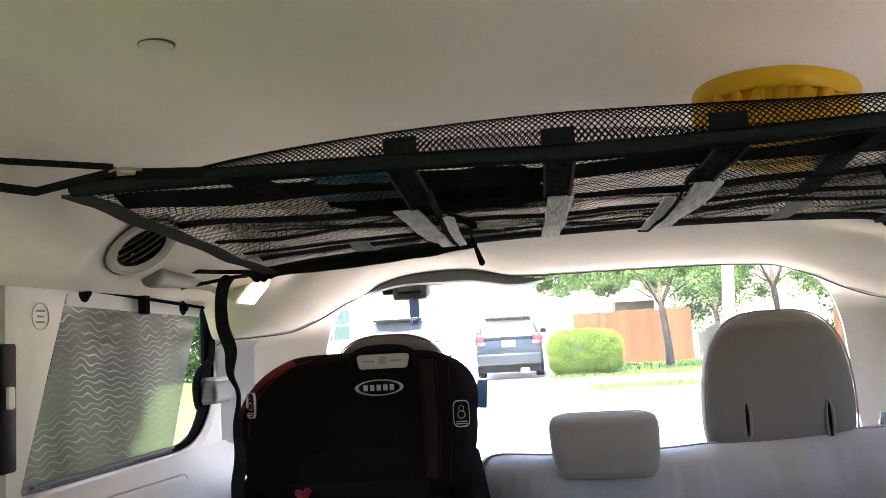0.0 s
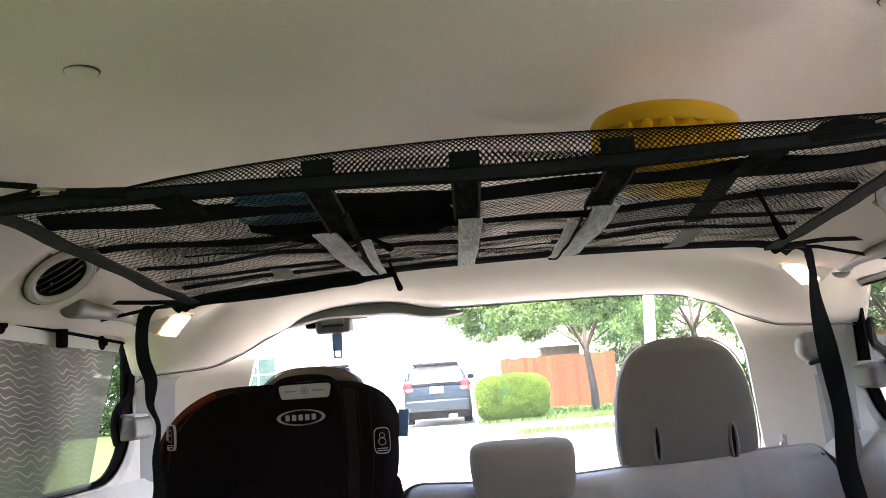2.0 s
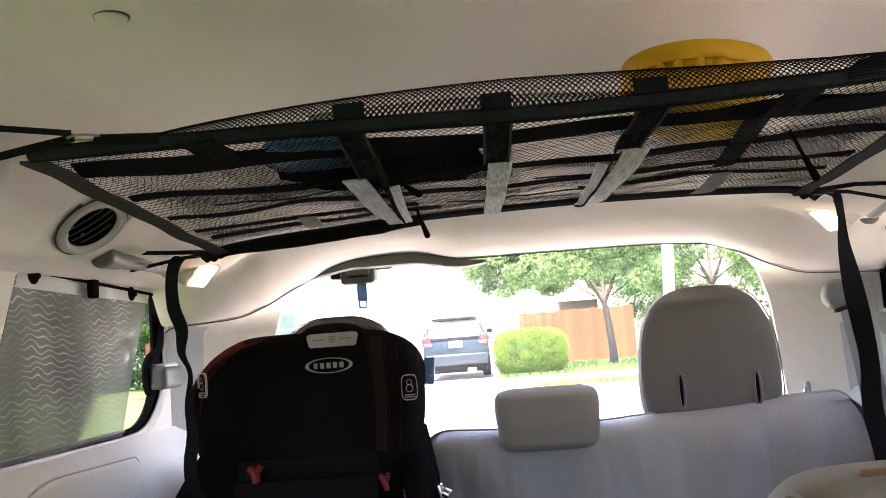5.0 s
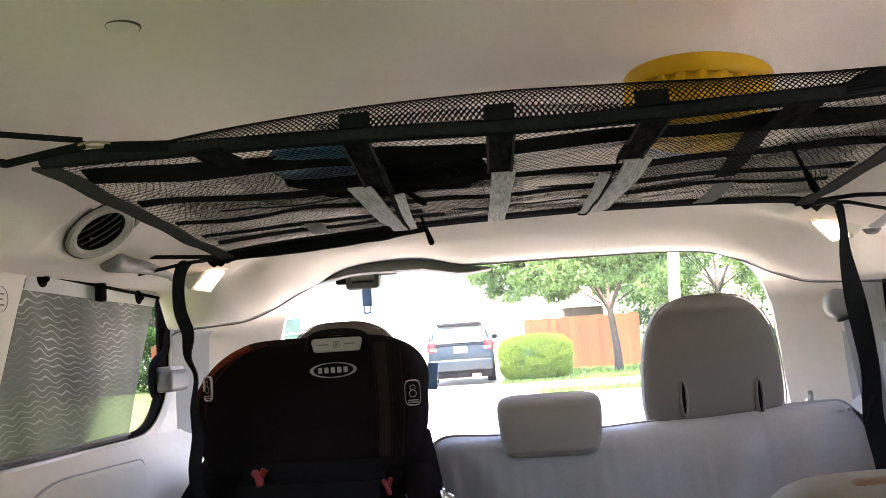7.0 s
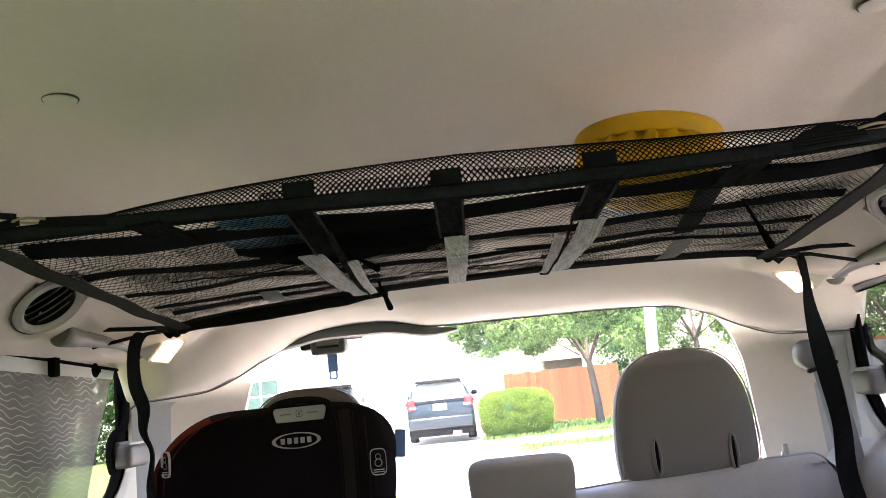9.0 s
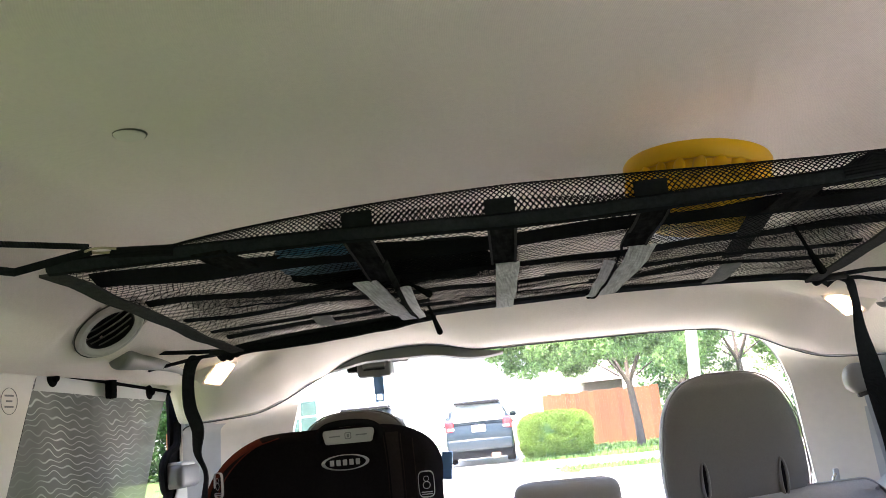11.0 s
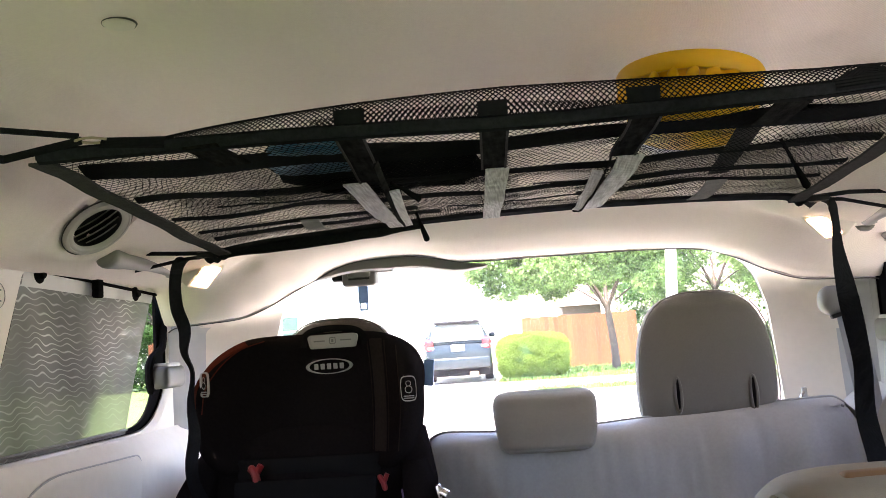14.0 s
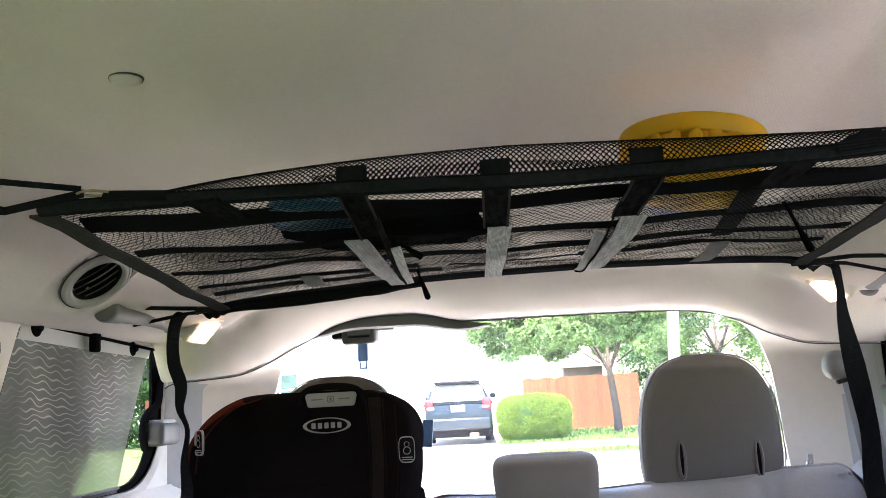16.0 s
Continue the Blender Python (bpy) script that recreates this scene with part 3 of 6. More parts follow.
def tailgate_surround():
    right = catmull([a for a, _ in ARCH], 5), catmull([b for _, b in ARCH], 5)
    mir = [Vector((-p.x, p.y, p.z)) for p in right[0]][::-1], [Vector((-p.x, p.y, p.z)) for p in right[1]][::-1]
    seam, edge = right[0] + mir[0][1:], right[1] + mir[1][1:]
    seam = [p + Vector((0, 0, belt_arch(p.x) if p.z > 1.42 else 0)) for p in seam]
    rows = []
    for k in range(9):
        t = k / 8
        bulge = math.sin(math.pi * t) * 0.018
        row = []
        for a, b in zip(seam, edge):
            p = a.lerp(b, t)
            out = Vector((p.x, 0.35, 0)).normalized()
            row.append(p + out * bulge)
        rows.append(row)
    rows.append([p + Vector((p.x * 0.02, 0.05, 0)) for p in edge])
    rows.append([p + Vector((p.x * 0.10, 0.06, 0.06)) for p in edge])
    rows.append([p + Vector((p.x * 0.02, 0.03, 0.06)) for p in seam])
    bm = loft(rows, closed=False, caps=False)
    ob = mesh_object("wall_north", bm, PILLAR, 50)
    ob.data.materials.append(HANDLE)
    ob.data.materials.append(WALL_SHADED)
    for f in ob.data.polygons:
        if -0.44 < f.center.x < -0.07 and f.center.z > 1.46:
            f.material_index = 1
        # shade of the forward-facing pillar corner, put into the colour
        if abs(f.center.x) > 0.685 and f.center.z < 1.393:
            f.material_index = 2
    tagged(ob, "pale moulded trim round the tailgate window", "van wall", kind="structure")
    # thin dark gap along the seam
    s = [p + Vector((0, -0.001, -0.001)) for p in seam if p.z > 1.38]
    tagged(mesh_object("trim", tube(s, 0.0013, 6), SEAM), "thin dark seam where headliner meets tailgate trim", "trim", kind="structure")
    rim = [p + Vector((-p.x * 0.003, 0.006, -0.001)) for p in edge if p.x > 0.50]
    for k in range(6):
        rim = rim[:1] + [(a + b * 2 + c) / 4 for a, b, c in zip(rim, rim[1:], rim[2:])] + rim[-1:]
    seal = tube(rim, 0.0014, 6)
    tagged(mesh_object("trim_seal", seal, TRIM_GREY), "grey rubber seal round the tailgate glass", "trim", kind="structure")
    return edge


edge = tailgate_surround()
tail = mesh_object("tailgate_lower", boxed((0, 2.12, 0.72), (1.34, 0.07, 0.66), 0.02), TRIM_GREY)
tagged(tail, "grey lower tailgate panel below the rear glass", "tailgate", kind="structure")
bm = bmesh.new()
ring = [bm.verts.new(p + Vector((p.x * 0.01, 0.035, 0))) for p in edge]
bm.faces.new(ring)
bmesh.ops.triangulate(bm, faces=bm.faces)
pane = mesh_object("window_rear", bm, GLASS)
pane.visible_shadow = False
tagged(pane, "clear curved tailgate window glass", "window", kind="structure")

for side, tag in ((-1, "window_1"), (1, "window_2")):
    w = thing(tag, (side * 0.78, 1.55, 1.2), "fixed rear side window with a black edge band", "window", kind="structure")
    bm = bmesh.new()
    inner = rounded_outline([(p[0] + (0.004 if p[0] < 1.5 else -0.038), p[1] + (0.012 if p[1] < 1.3 else 0.0)) for p in WINDOW], [0.03, 0.04, 0.07, 0.03, 0.02])
    out = rounded_outline(WINDOW, WINDOW_R)
    lip = rounded_outline([(p[0] + (0.003 if p[0] < 1.5 else -0.003), p[1] + (0.003 if p[1] < 1.3 else -0.003)) for p in WINDOW], WINDOW_R)
    loft([[(side * x, p[0], p[1]) for p in r] for r, x in ((lip, 0.7535), (lip, 0.7585), (inner, 0.7585), (inner, 0.764), (out, 0.764))], caps=False, bm=bm)
    part("frame", bm, BLACK_RUBBER, w, "black painted glass border")
    bm = bmesh.new()
    bm.faces.new([bm.verts.new((side * 0.766, p[0], p[1])) for p in out])
    part("pane", bm, PRIVACY if side < 0 else PRIVACY_LIGHT, w)

# the east side stands a little nearer to the middle line
for ob in scene.collection.all_objects:
    if ob.name in ("wall_east", "wall_east_lower", "window_2"):
        ob.location.x -= 0.029

# ---- the ceiling cargo net ----
NET_FL, NET_FR, NET_RL, NET_RR = Vector((-0.428, 0.86, 1.521)), Vector((0.425, 0.86, 1.517)), Vector((-0.455, 1.432, 1.492)), Vector((0.445, 1.432, 1.505))


def zip_line(u):
    """The open edge hangs lower past its middle and is drawn up at its end."""
    return -0.0055 * math.exp(-((u - 0.57) / 0.18) ** 2) + 0.006 * max((u - 0.84) / 0.16, 0)


def net_at(u, v, lift=0.0):
    """A place on the slung net: u across, v from front to rear."""
    p = NET_FL.lerp(NET_FR, u).lerp(NET_RL.lerp(NET_RR, u), v)
    sag = math.sin(math.pi * u) * math.sin(math.pi * v)
    wave = noise.noise((u * 7, v * 5, 3.1)) * 0.006 * min(1, 6 * v * (1 - v) * 2)
    rear = 0.021 * max(math.sin(math.pi * u), 0) ** 0.6 * v
    rear += zip_line(u) * max(1 - 3 * v, 0)
    return p + Vector((0, 0, -0.010 * sag + wave + rear + lift))


def lip_at(u, v):
    """The standing front lip of the net."""
    base = net_at(u, 0)
    rise = 0.034 * max(math.sin(math.pi * min(max((u - 0.10) / 0.98, 0), 1)), 0) ** 0.52 * (1 - 0.20 * min(max((u - 0.52) / 0.22, 0), 1)) - 0.6 * min(zip_line(u), 0)
    return base + Vector((0, 0.004 + 0.018 * v * v, 0.005 + rise * (1 - (1 - v) ** 1.6)))


def threads(at, nu, nv, r, prism=True, loose=0.0):
    """A diamond mesh of threads over a surface."""
    verts, faces = [], []

    def node(i, j):
        u, v = (i + 0.5 * (j % 2)) / nu, j / nv
        w = loose * min(1, 8 * v * (1 - v), 12 * u * (1 - u))
        return at(u + w * 0.010 * noise.noise((u * 16, v * 9, 2.2)), v + w * (0.030 * noise.noise((u * 9, v * 11, 5.5)) + 0.008 * noise.noise((u * 40, v * 30, 8.1))))
    grid = {}
    for j in range(nv + 1):
        for i in range(nu + 1):
            grid[i, j] = node(min(i, nu - 0.5 * (j % 2)), j)
    for j in range(nv):
        for i in range(nu + 1):
            a = grid[i, j]
            for k in ((i, i + 1) if j % 2 else (i - 1, i)):
                if (k, j + 1) not in grid:
                    continue
                b = grid[k, j + 1]
                d = b - a
                s = d.cross(Vector((0, 0.2, 1)))
                if s.length < 1e-9:
                    continue
                s = s.normalized() * r
                n = d.cross(s).normalized() * r
                o = len(verts)
                if prism:
                    for q in (a, b):
                        verts += [q + s, q - s * 0.5 + n * 0.87, q - s * 0.5 - n * 0.87]
                    faces += [(o, o + 1, o + 4, o + 3), (o + 1, o + 2, o + 5, o + 4), (o + 2, o, o + 3, o + 5)]
                else:
                    verts += [a + s, a - s, b - s, b + s]
                    faces.append((o, o + 1, o + 2, o + 3))
    me = bpy.data.meshes.new("mesh")
    me.from_pydata([tuple(v) for v in verts], [], faces)
    me.update()
    return me


def raw_part(name, me, material, parent, label=""):
    ob = new(name, me)
    me.materials.append(material)
    ob.parent = parent
    if parent.type == "EMPTY":
        ob.matrix_parent_inverse = Matrix.Translation(-parent.location)
    if label:
        ob["label"] = label
    return ob


net = thing("cargo_net", (0, 1.15, 1.50), "black nylon mesh cargo net slung under the van headliner", "cargo net")
raw_part("mesh_panel", threads(lambda u, v: net_at(u, v), 120, 94, 0.00039, loose=1.0), NET_THREAD, net)
raw_part("mesh_panel", threads(lambda u, v: net_at(0.47 * u, 0.12 + 0.88 * v, 0.010 + 0.012 * math.sin(math.pi * v)), 50, 46, 0.00040, False, 1.6), NET_THREAD, net, "second mesh layer forming a pocket")
raw_part("mesh_panel", threads(lambda u, v: net_at(0.66 + 0.34 * u, 0.30 + 0.62 * v, 0.008 + 0.010 * math.sin(math.pi * v)), 40, 36, 0.00040, False, 1.6), NET_THREAD, net, "second mesh layer forming a pocket")
raw_part("mesh_lip", threads(lip_at, 158, 14, 0.00068), NET_THREAD, net, "standing mesh lip along the open edge")
raw_part("mesh_lip", threads(lambda u, v: lip_at(0.30 + 0.62 * u, (0.30 + 0.16 * math.sin(5 * u + 0.6)) * v) + Vector((0.0015, 0.014, 0.001)), 96, 6, 0.00074), NET_THREAD, net, "turned-in mesh hem behind the lip")
SHEER = see_through("fine_black_mesh", (0.012, 0.012, 0.013), 0.34, 0.9, 0.0)


def sheer_panel(u0, u1, v0, v1, seed):
    """Fine creased mesh of an inner pocket, lying on the net."""
    def at(a, b):
        u, v = u0 + (u1 - u0) * a, v0 + (v1 - v0) * b
        w = 0.010 * noise.noise((u * 9, v * 6, seed)) + 0.004 * noise.noise((u * 30, v * 14, seed))
        e = 0.04 * noise.noise((u * 6, seed, 0.5)) * (2 * b - 1)
        return net_at(u, v + e, 0.006 + w * 0.6)
    return loft([[at(i / 44, k / 22) for i in range(45)] for k in range(23)], closed=False, caps=False)


for u0, u1, v0, v1, seed in ((0.05, 0.34, 0.36, 0.60, 1.3), (0.16, 0.52, 0.20, 0.50, 4.1), (0.28, 0.53, 0.44, 0.80, 7.7), (0.68, 0.97, 0.36, 0.60, 9.2), (0.85, 0.985, 0.10, 0.40, 12.4)):
    part("pocket", sheer_panel(u0, u1, v0, v1, seed), SHEER, net, "fine sheer black mesh pocket", 80)


def along(v, w, n=40, lift=-0.0015, thick=0.002, u0=0.0, u1=1.0):
    pts = [net_at(u0 + (u1 - u0) * k / n, v, lift) for k in range(n + 1)]
    return ribbon(pts, w, thick, (0, 1, 0))


part("front_band", ribbon([net_at(k / 40, 0, 0.002) for k in range(41)], 0.016, 0.004, (0, 0.45, 1)), WEBBING, net, "black zip band along the open edge")
part("zip_teeth", tube([net_at(k / 60, 0, 0.0015 + 0.0015 * noise.noise((k * 0.25, 0, 7))) + Vector((0, -0.004, 0)) for k in range(61)], 0.0050, 8, squash=1.15), ZIP, net, "ribbed black zip")
part("rear_band", along(0.982, 0.036, thick=0.005), WEBBING, net)
hem = [net_at(0.36 * k / 20, 0.992, -0.006 - 0.006 * math.sin(math.pi * k / 20) - 0.003 * noise.noise((k * 0.35, 1, 5))) for k in range(21)]
part("rear_hem", ribbon(hem, 0.016, 0.005, (0, 0.5, 1), widths=[0.010 + 0.012 * math.sin(math.pi * min(k / 12, 1) * 0.5) * (1 - k / 22) for k in range(21)]), WEBBING, net, "drooping bunched rear hem")
def slack_band(v, w, u0, u1, droop, seed, n=70):
    """A woven band across the net, its rear edge hanging a little and wandering along its way."""
    pts, way, wid = [], [], []
    for k in range(n + 1):
        u = u0 + (u1 - u0) * k / n
        a = noise.noise((u * 5, seed, 0))
        pts.append(net_at(u, v + 0.018 * a, 0.0050 - 0.003 * abs(noise.noise((u * 4, seed, 3)))))
        way.append((0, 0.92, -droop * (1 + 0.8 * noise.noise((u * 8, seed, 6)))))
        wid.append(w * (1 + 0.22 * noise.noise((u * 11, seed, 9))))
    return ribbon(pts, w, 0.0016, way, widths=wid)


for v, w, u0, u1, droop in ((0.150, 0.025, 0.003, 0.997, 0.36), (0.375, 0.014, 0.003, 0.997, 0.24), (0.585, 0.012, 0.003, 0.997, 0.16), (0.735, 0.010, 0.01, 0.37, 0.2), (0.86, 0.010, 0.01, 0.40, 0.2), (0.735, 0.009, 0.62, 0.99, 0.15)):
    part("cross_band", slack_band(v, w, u0, u1, droop, v * 31), WEBBING, net)
for u in (0.0, 1.0):
    pts = [net_at(u, k / 20, -0.001) for k in range(21)]
    part("side_band", ribbon([p + Vector((0, 0, -0.0035)) for p in pts], 0.023, 0.003, (1, 0, 0)), SIDE_WEB, net, "grey black ribbed edge webbing")


def strap_on_net(x0, x1, w, split, label_end, v1=0.965, dip=0.0, fold=0, skew=0.0):
    """A strap from the zip band to the rear: black webbing, then a pale stretch with painted sheen."""
    def pos(v):
        x = x0 + (x1 - x0) * v
        u = (x + 0.44) / 0.885
        return net_at(u, v, -0.0045 - dip * math.sin(math.pi * v))
    a = [pos(split * k / 8) for k in range(9)]
    part("strap", ribbon(a, w, 0.002, (1, 0, 0)), GLOSS_WEB, net)
    for e in (-1, 1):
        part("stitched_edge", ribbon([p + Vector((e * w * 0.47, 0, -0.0014)) for p in a], 0.0024, 0.0012, (1, 0, 0)), SIDE_WEB, net, "paler stitched strap edge")
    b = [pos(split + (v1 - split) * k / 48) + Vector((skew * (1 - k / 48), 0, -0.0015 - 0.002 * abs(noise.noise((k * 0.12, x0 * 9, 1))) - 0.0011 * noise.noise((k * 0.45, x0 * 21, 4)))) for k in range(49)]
    part("hook_tape", ribbon(b, w * 0.98, 0.0022, (1, 0, 0.0)), SHEEN_PAINTED, net, label_end)
    if fold:
        # the strap is doubled back beside itself and ends in a small clip
        edge = [pos(split * 0.5 + (v1 - split * 0.5) * k / 14) + Vector((fold * w * 0.50, 0, -0.003 - 0.004 * math.sin(math.pi * k / 14))) for k in range(15)]
        part("folded_edge", ribbon(edge, 0.009, 0.002, (0.5, 0, 1)), GLOSS_WEB, net, "doubled black strap edge")
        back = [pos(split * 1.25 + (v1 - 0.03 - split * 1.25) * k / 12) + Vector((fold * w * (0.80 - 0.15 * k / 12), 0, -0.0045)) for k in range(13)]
        part("hook_tape", ribbon(back, 0.012, 0.002, (1, 0, 0.2 * fold)), SHEEN_PAINTED, net, "narrow returning grey tape")
        part("clip", boxed(pos(v1 - 0.03) + Vector((fold * w * 0.62, 0, -0.003)), (0.013, 0.014, 0.008), 0.002), BLACK_RUBBER, net, "small black strap clip")
    tab = [lip_at((x0 + 0.44) / 0.885, 0.0) + Vector((0, -0.004, 0.004 + 0.014 * k / 4)) for k in range(5)]
    part("tab", ribbon(tab, w * 1.05, 0.003, (1, 0, 0)), WEBBING, net)


strap_on_net(-0.130, -0.158, 0.027, 0.30, "grey hook tape strap, sheen painted into its pale colour", fold=1, skew=-0.020)
strap_on_net(0.007, -0.014, 0.026, 0.24, "grey hook tape strap, sheen painted into its pale colour", skew=0.004)
strap_on_net(0.147, 0.132, 0.028, 0.27, "grey hook tape strap, sheen painted into its pale colour", fold=-1, skew=0.010)
for pts, w, lift, cloth in ((((0.283, 0.866), (0.282, 0.90), (0.278, 0.94)), 0.032, -0.004, GLOSS_WEB), (((0.270, 0.96), (0.276, 1.06), (0.291, 1.23)), 0.025, 0.004, SIDE_WEB), (((-0.275, 0.85), (-0.262, 0.92)), 0.034, -0.004, GLOSS_WEB)):
    p = [net_at((x + 0.44) / 0.885, (y - 0.86) / 0.572, lift) for x, y in pts]
    part("strap", ribbon(catmull(p, 5), w, 0.002, (1, 0, 0)), cloth, net)
for x, y0, y1 in ((0.292, 1.24, 1.40), (-0.262, 1.25, 1.34)):
    p = [net_at((x + 0.44) / 0.885, (y0 + (y1 - y0) * k / 6 - 0.86) / 0.572, -0.0045 - 0.004 * math.sin(math.pi * k / 6)) for k in range(7)]
    part("tape_loop", ribbon(p, 0.026, 0.002, (1, 0, 0)), LOOP_WEB, net, "short dull grey webbing loop")


# loose hems of the inner pockets
for v0, u0, u1, amp, w in ((0.40, 0.10, 0.40, 0.06, 0.006), (0.52, 0.55, 0.98, 0.05, 0.006), (0.66, 0.42, 0.80, 0.03, 0.006)):
    hem = [net_at(u0 + (u1 - u0) * k / 30, v0 + amp * math.sin(2.6 * k / 30 + v0 * 20) + 0.012 * noise.noise((k * 0.3, v0 * 9, 0)), -0.003 - 0.004 * abs(noise.noise((k * 0.2, v0 * 5, 2)))) for k in range(31)]
    part("pocket_hem", ribbon(hem, w, 0.0015, (0, 1, 0.25)), WEBBING, net)


def zip_pull(x, y, dz, z=None):
    top = net_at((x + 0.44) / 0.885, (y - 0.86) / 0.572, -0.010)
    top.z = z or top.z
    cord = catmull([top, top + Vector(dz) * 0.35 + Vector((0.001, 0, -0.002)), top + Vector(dz) * 0.7, top + Vector(dz)], 5)
    z = part("zip_pull", tube(cord, 0.0019, 6), BLACK_RUBBER, net)
    d = (cord[-1] - cord[-2]).normalized()
    part("grip", tube([cord[-1], cord[-1] + d * 0.004, cord[-1] + d * 0.021, cord[-1] + d * 0.026, cord[-1] + d * 0.028], [0.0018, 0.0028, 0.0040, 0.0042, 0.0026], 10), BLACK_RUBBER, z)


zip_pull(-0.111, 1.235, (0.004, 0.009, -0.014), 1.500)
zip_pull(0.303, 0.985, (0.013, 0.006, -0.026))
zip_pull(-0.115, 1.02, (0.012, 0.020, -0.006))

# hanging straps, hooks and handles at the corners
for side in (-1, 1):
    fc = NET_FL if side < 0 else NET_FR
    rc = NET_RL if side < 0 else NET_RR
    inner = fc + Vector((-side * 0.076, -0.006, 0.011))
    part("corner_web", ribbon([inner + Vector((-side * 0.05, -0.001, -0.0075)), inner + Vector((-side * 0.02, -0.001, -0.0055)), inner + Vector((side * 0.012, 0, -0.003))], 0.011, 0.004, (0, 0.45, 1)), WEBBING, net)
    part("hook", tube(catmull([inner + Vector((side * 0.006, -0.002, 0.0005)), inner + Vector((side * 0.022, -0.004, 0.0025)), inner + Vector((side * 0.036, -0.003, 0.001)), inner + Vector((side * 0.022, 0, -0.0015)), inner + Vector((side * 0.006, 0, -0.002))], 5), 0.0013, 8), BRASS, net, "brass coloured metal hook")
    part("front_strap", ribbon([inner + Vector((side * 0.032, -0.003, 0.005)), Vector((side * 0.62, 0.70, 1.545))], 0.0055, 0.002, (0, 0.3, 1)), WEBBING, net)
    part("front_strap", ribbon([inner + Vector((side * 0.030, -0.002, 0.001)), fc + Vector((side * 0.03, -0.01, 0.0)), Vector((side * 0.60, 0.68, 1.535))], 0.008, 0.002, (0, 0.3, 1)), WEBBING, net)
    part("rear_strap", ribbon([rc + Vector((-side * 0.012, 0, -0.002)), rc + Vector((side * 0.03, 0, 0)), rc + Vector((side * 0.08, -0.002, 0.003)), Vector((side * 0.640, 1.46, 1.506))], 0.007, 0.002, (0, 0.6, 1)), WEBBING, net)
    part("rear_strap", ribbon([rc + Vector((-side * 0.012, 0, -0.004)), rc + Vector((side * 0.02, 0, -0.004)), rc + Vector((side * 0.07, 0.006, -0.006)), Vector((side * 0.640, 1.50, 1.480))], 0.006, 0.002, (0, 0.6, 1)), WEBBING, net)
    for k in range(3 if side < 0 else 1):
        a = rc + Vector((side * (0.004 + 0.012 * k), 0.002 * k, -0.003 - 0.002 * (k % 2)))
        fold = catmull([a + Vector((-0.010, -0.004, 0.003)), a + Vector((0, 0.004, -0.005 - 0.002 * k)), a + Vector((0.011, -0.003, 0.002)), a + Vector((0.004 * side, 0.004, 0.006))], 4)
        part("slack_fold", ribbon(fold, 0.011, 0.002, (0, 0.6, 1)), WEBBING, net, "bunched black webbing")
    part("buckle", boxed(rc + Vector((side * 0.035, 0.004, -0.002)), (0.030, 0.014, 0.010), 0.003), BLACK_PLASTIC, net, "black plastic slide buckle")
# the open edge is bunched at its far end
bunch = [net_at(0.86 + 0.15 * k / 12, 0, 0.008 + 0.004 * math.sin(k * 0.9) + 0.004 * k / 12) + Vector((0, 0.003 * math.cos(k * 1.3), 0)) for k in range(13)]
part("bunched_hem", ribbon(bunch, 0.014, 0.005, (0, 0.5, 1), widths=[0.004 + 0.013 * math.sin(math.pi * min(k / 7, 1) * 0.5) for k in range(13)]), WEBBING, net, "bunched black hem at the net corner")
# long tails hanging at each side
tail_l = [(-0.509, 1.447, 1.487), (-0.538, 1.45, 1.485), (-0.551, 1.455, 1.455), (-0.552, 1.46, 1.41), (-0.542, 1.465, 1.372), (-0.546, 1.47, 1.335), (-0.535, 1.475, 1.3), (-0.542, 1.48, 1.25), (-0.539, 1.485, 1.2), (-0.55, 1.495, 1.15), (-0.558, 1.525, 1.11), (-0.56, 1.585, 1.06), (-0.558, 1.63, 1.01)]
tail_r = [(0.468, 1.447, 1.50), (0.500, 1.45, 1.498), (0.508, 1.455, 1.47), (0.509, 1.46, 1.42), (0.516, 1.465, 1.36), (0.524, 1.47, 1.30), (0.530, 1.475, 1.24), (0.528, 1.48, 1.17), (0.539, 1.485, 1.10), (0.543, 1.49, 1.02)]
for pts in (tail_l, tail_r):
    line = catmull(pts, 6)
    turn = [(math.cos(0.9 * math.sin(i * 0.13)), math.sin(0.9 * math.sin(i * 0.13)), 0) for i in range(len(line))]
    part("strap_tail", ribbon(line, 0.021 if pts is tail_l else 0.030, 0.002, turn), WEBBING, net, "loose black strap end hanging down")

# ---- loads in the net ----
bowl = thing("bowl", (0.212, 1.02, 1.515), "yellow plastic slow-feeder bowl with a ridged inside", "bowl")
tilt = Matrix.Translation((0.2070, 1.025, 1.5045)) @ pose(0, 0, 0, -3, 6, 0)
part("body", moved(revolve([(0.0, 0.020), (0.052, 0.020), (0.061, 0.024), (0.066, 0.040), (0.068, 0.070), (0.0685, 0.076), (0.0645, 0.076), (0.061, 0.042), (0.052, 0.027), (0.0, 0.026)], 56), tilt), YELLOW, bowl)
part("rim", moved(revolve([(0.064, 0.072), (0.0735, 0.071), (0.0755, 0.073), (0.0785, 0.086), (0.0770, 0.089), (0.0740, 0.088), (0.0720, 0.078), (0.064, 0.074)], 64), tilt), YELLOW, bowl)
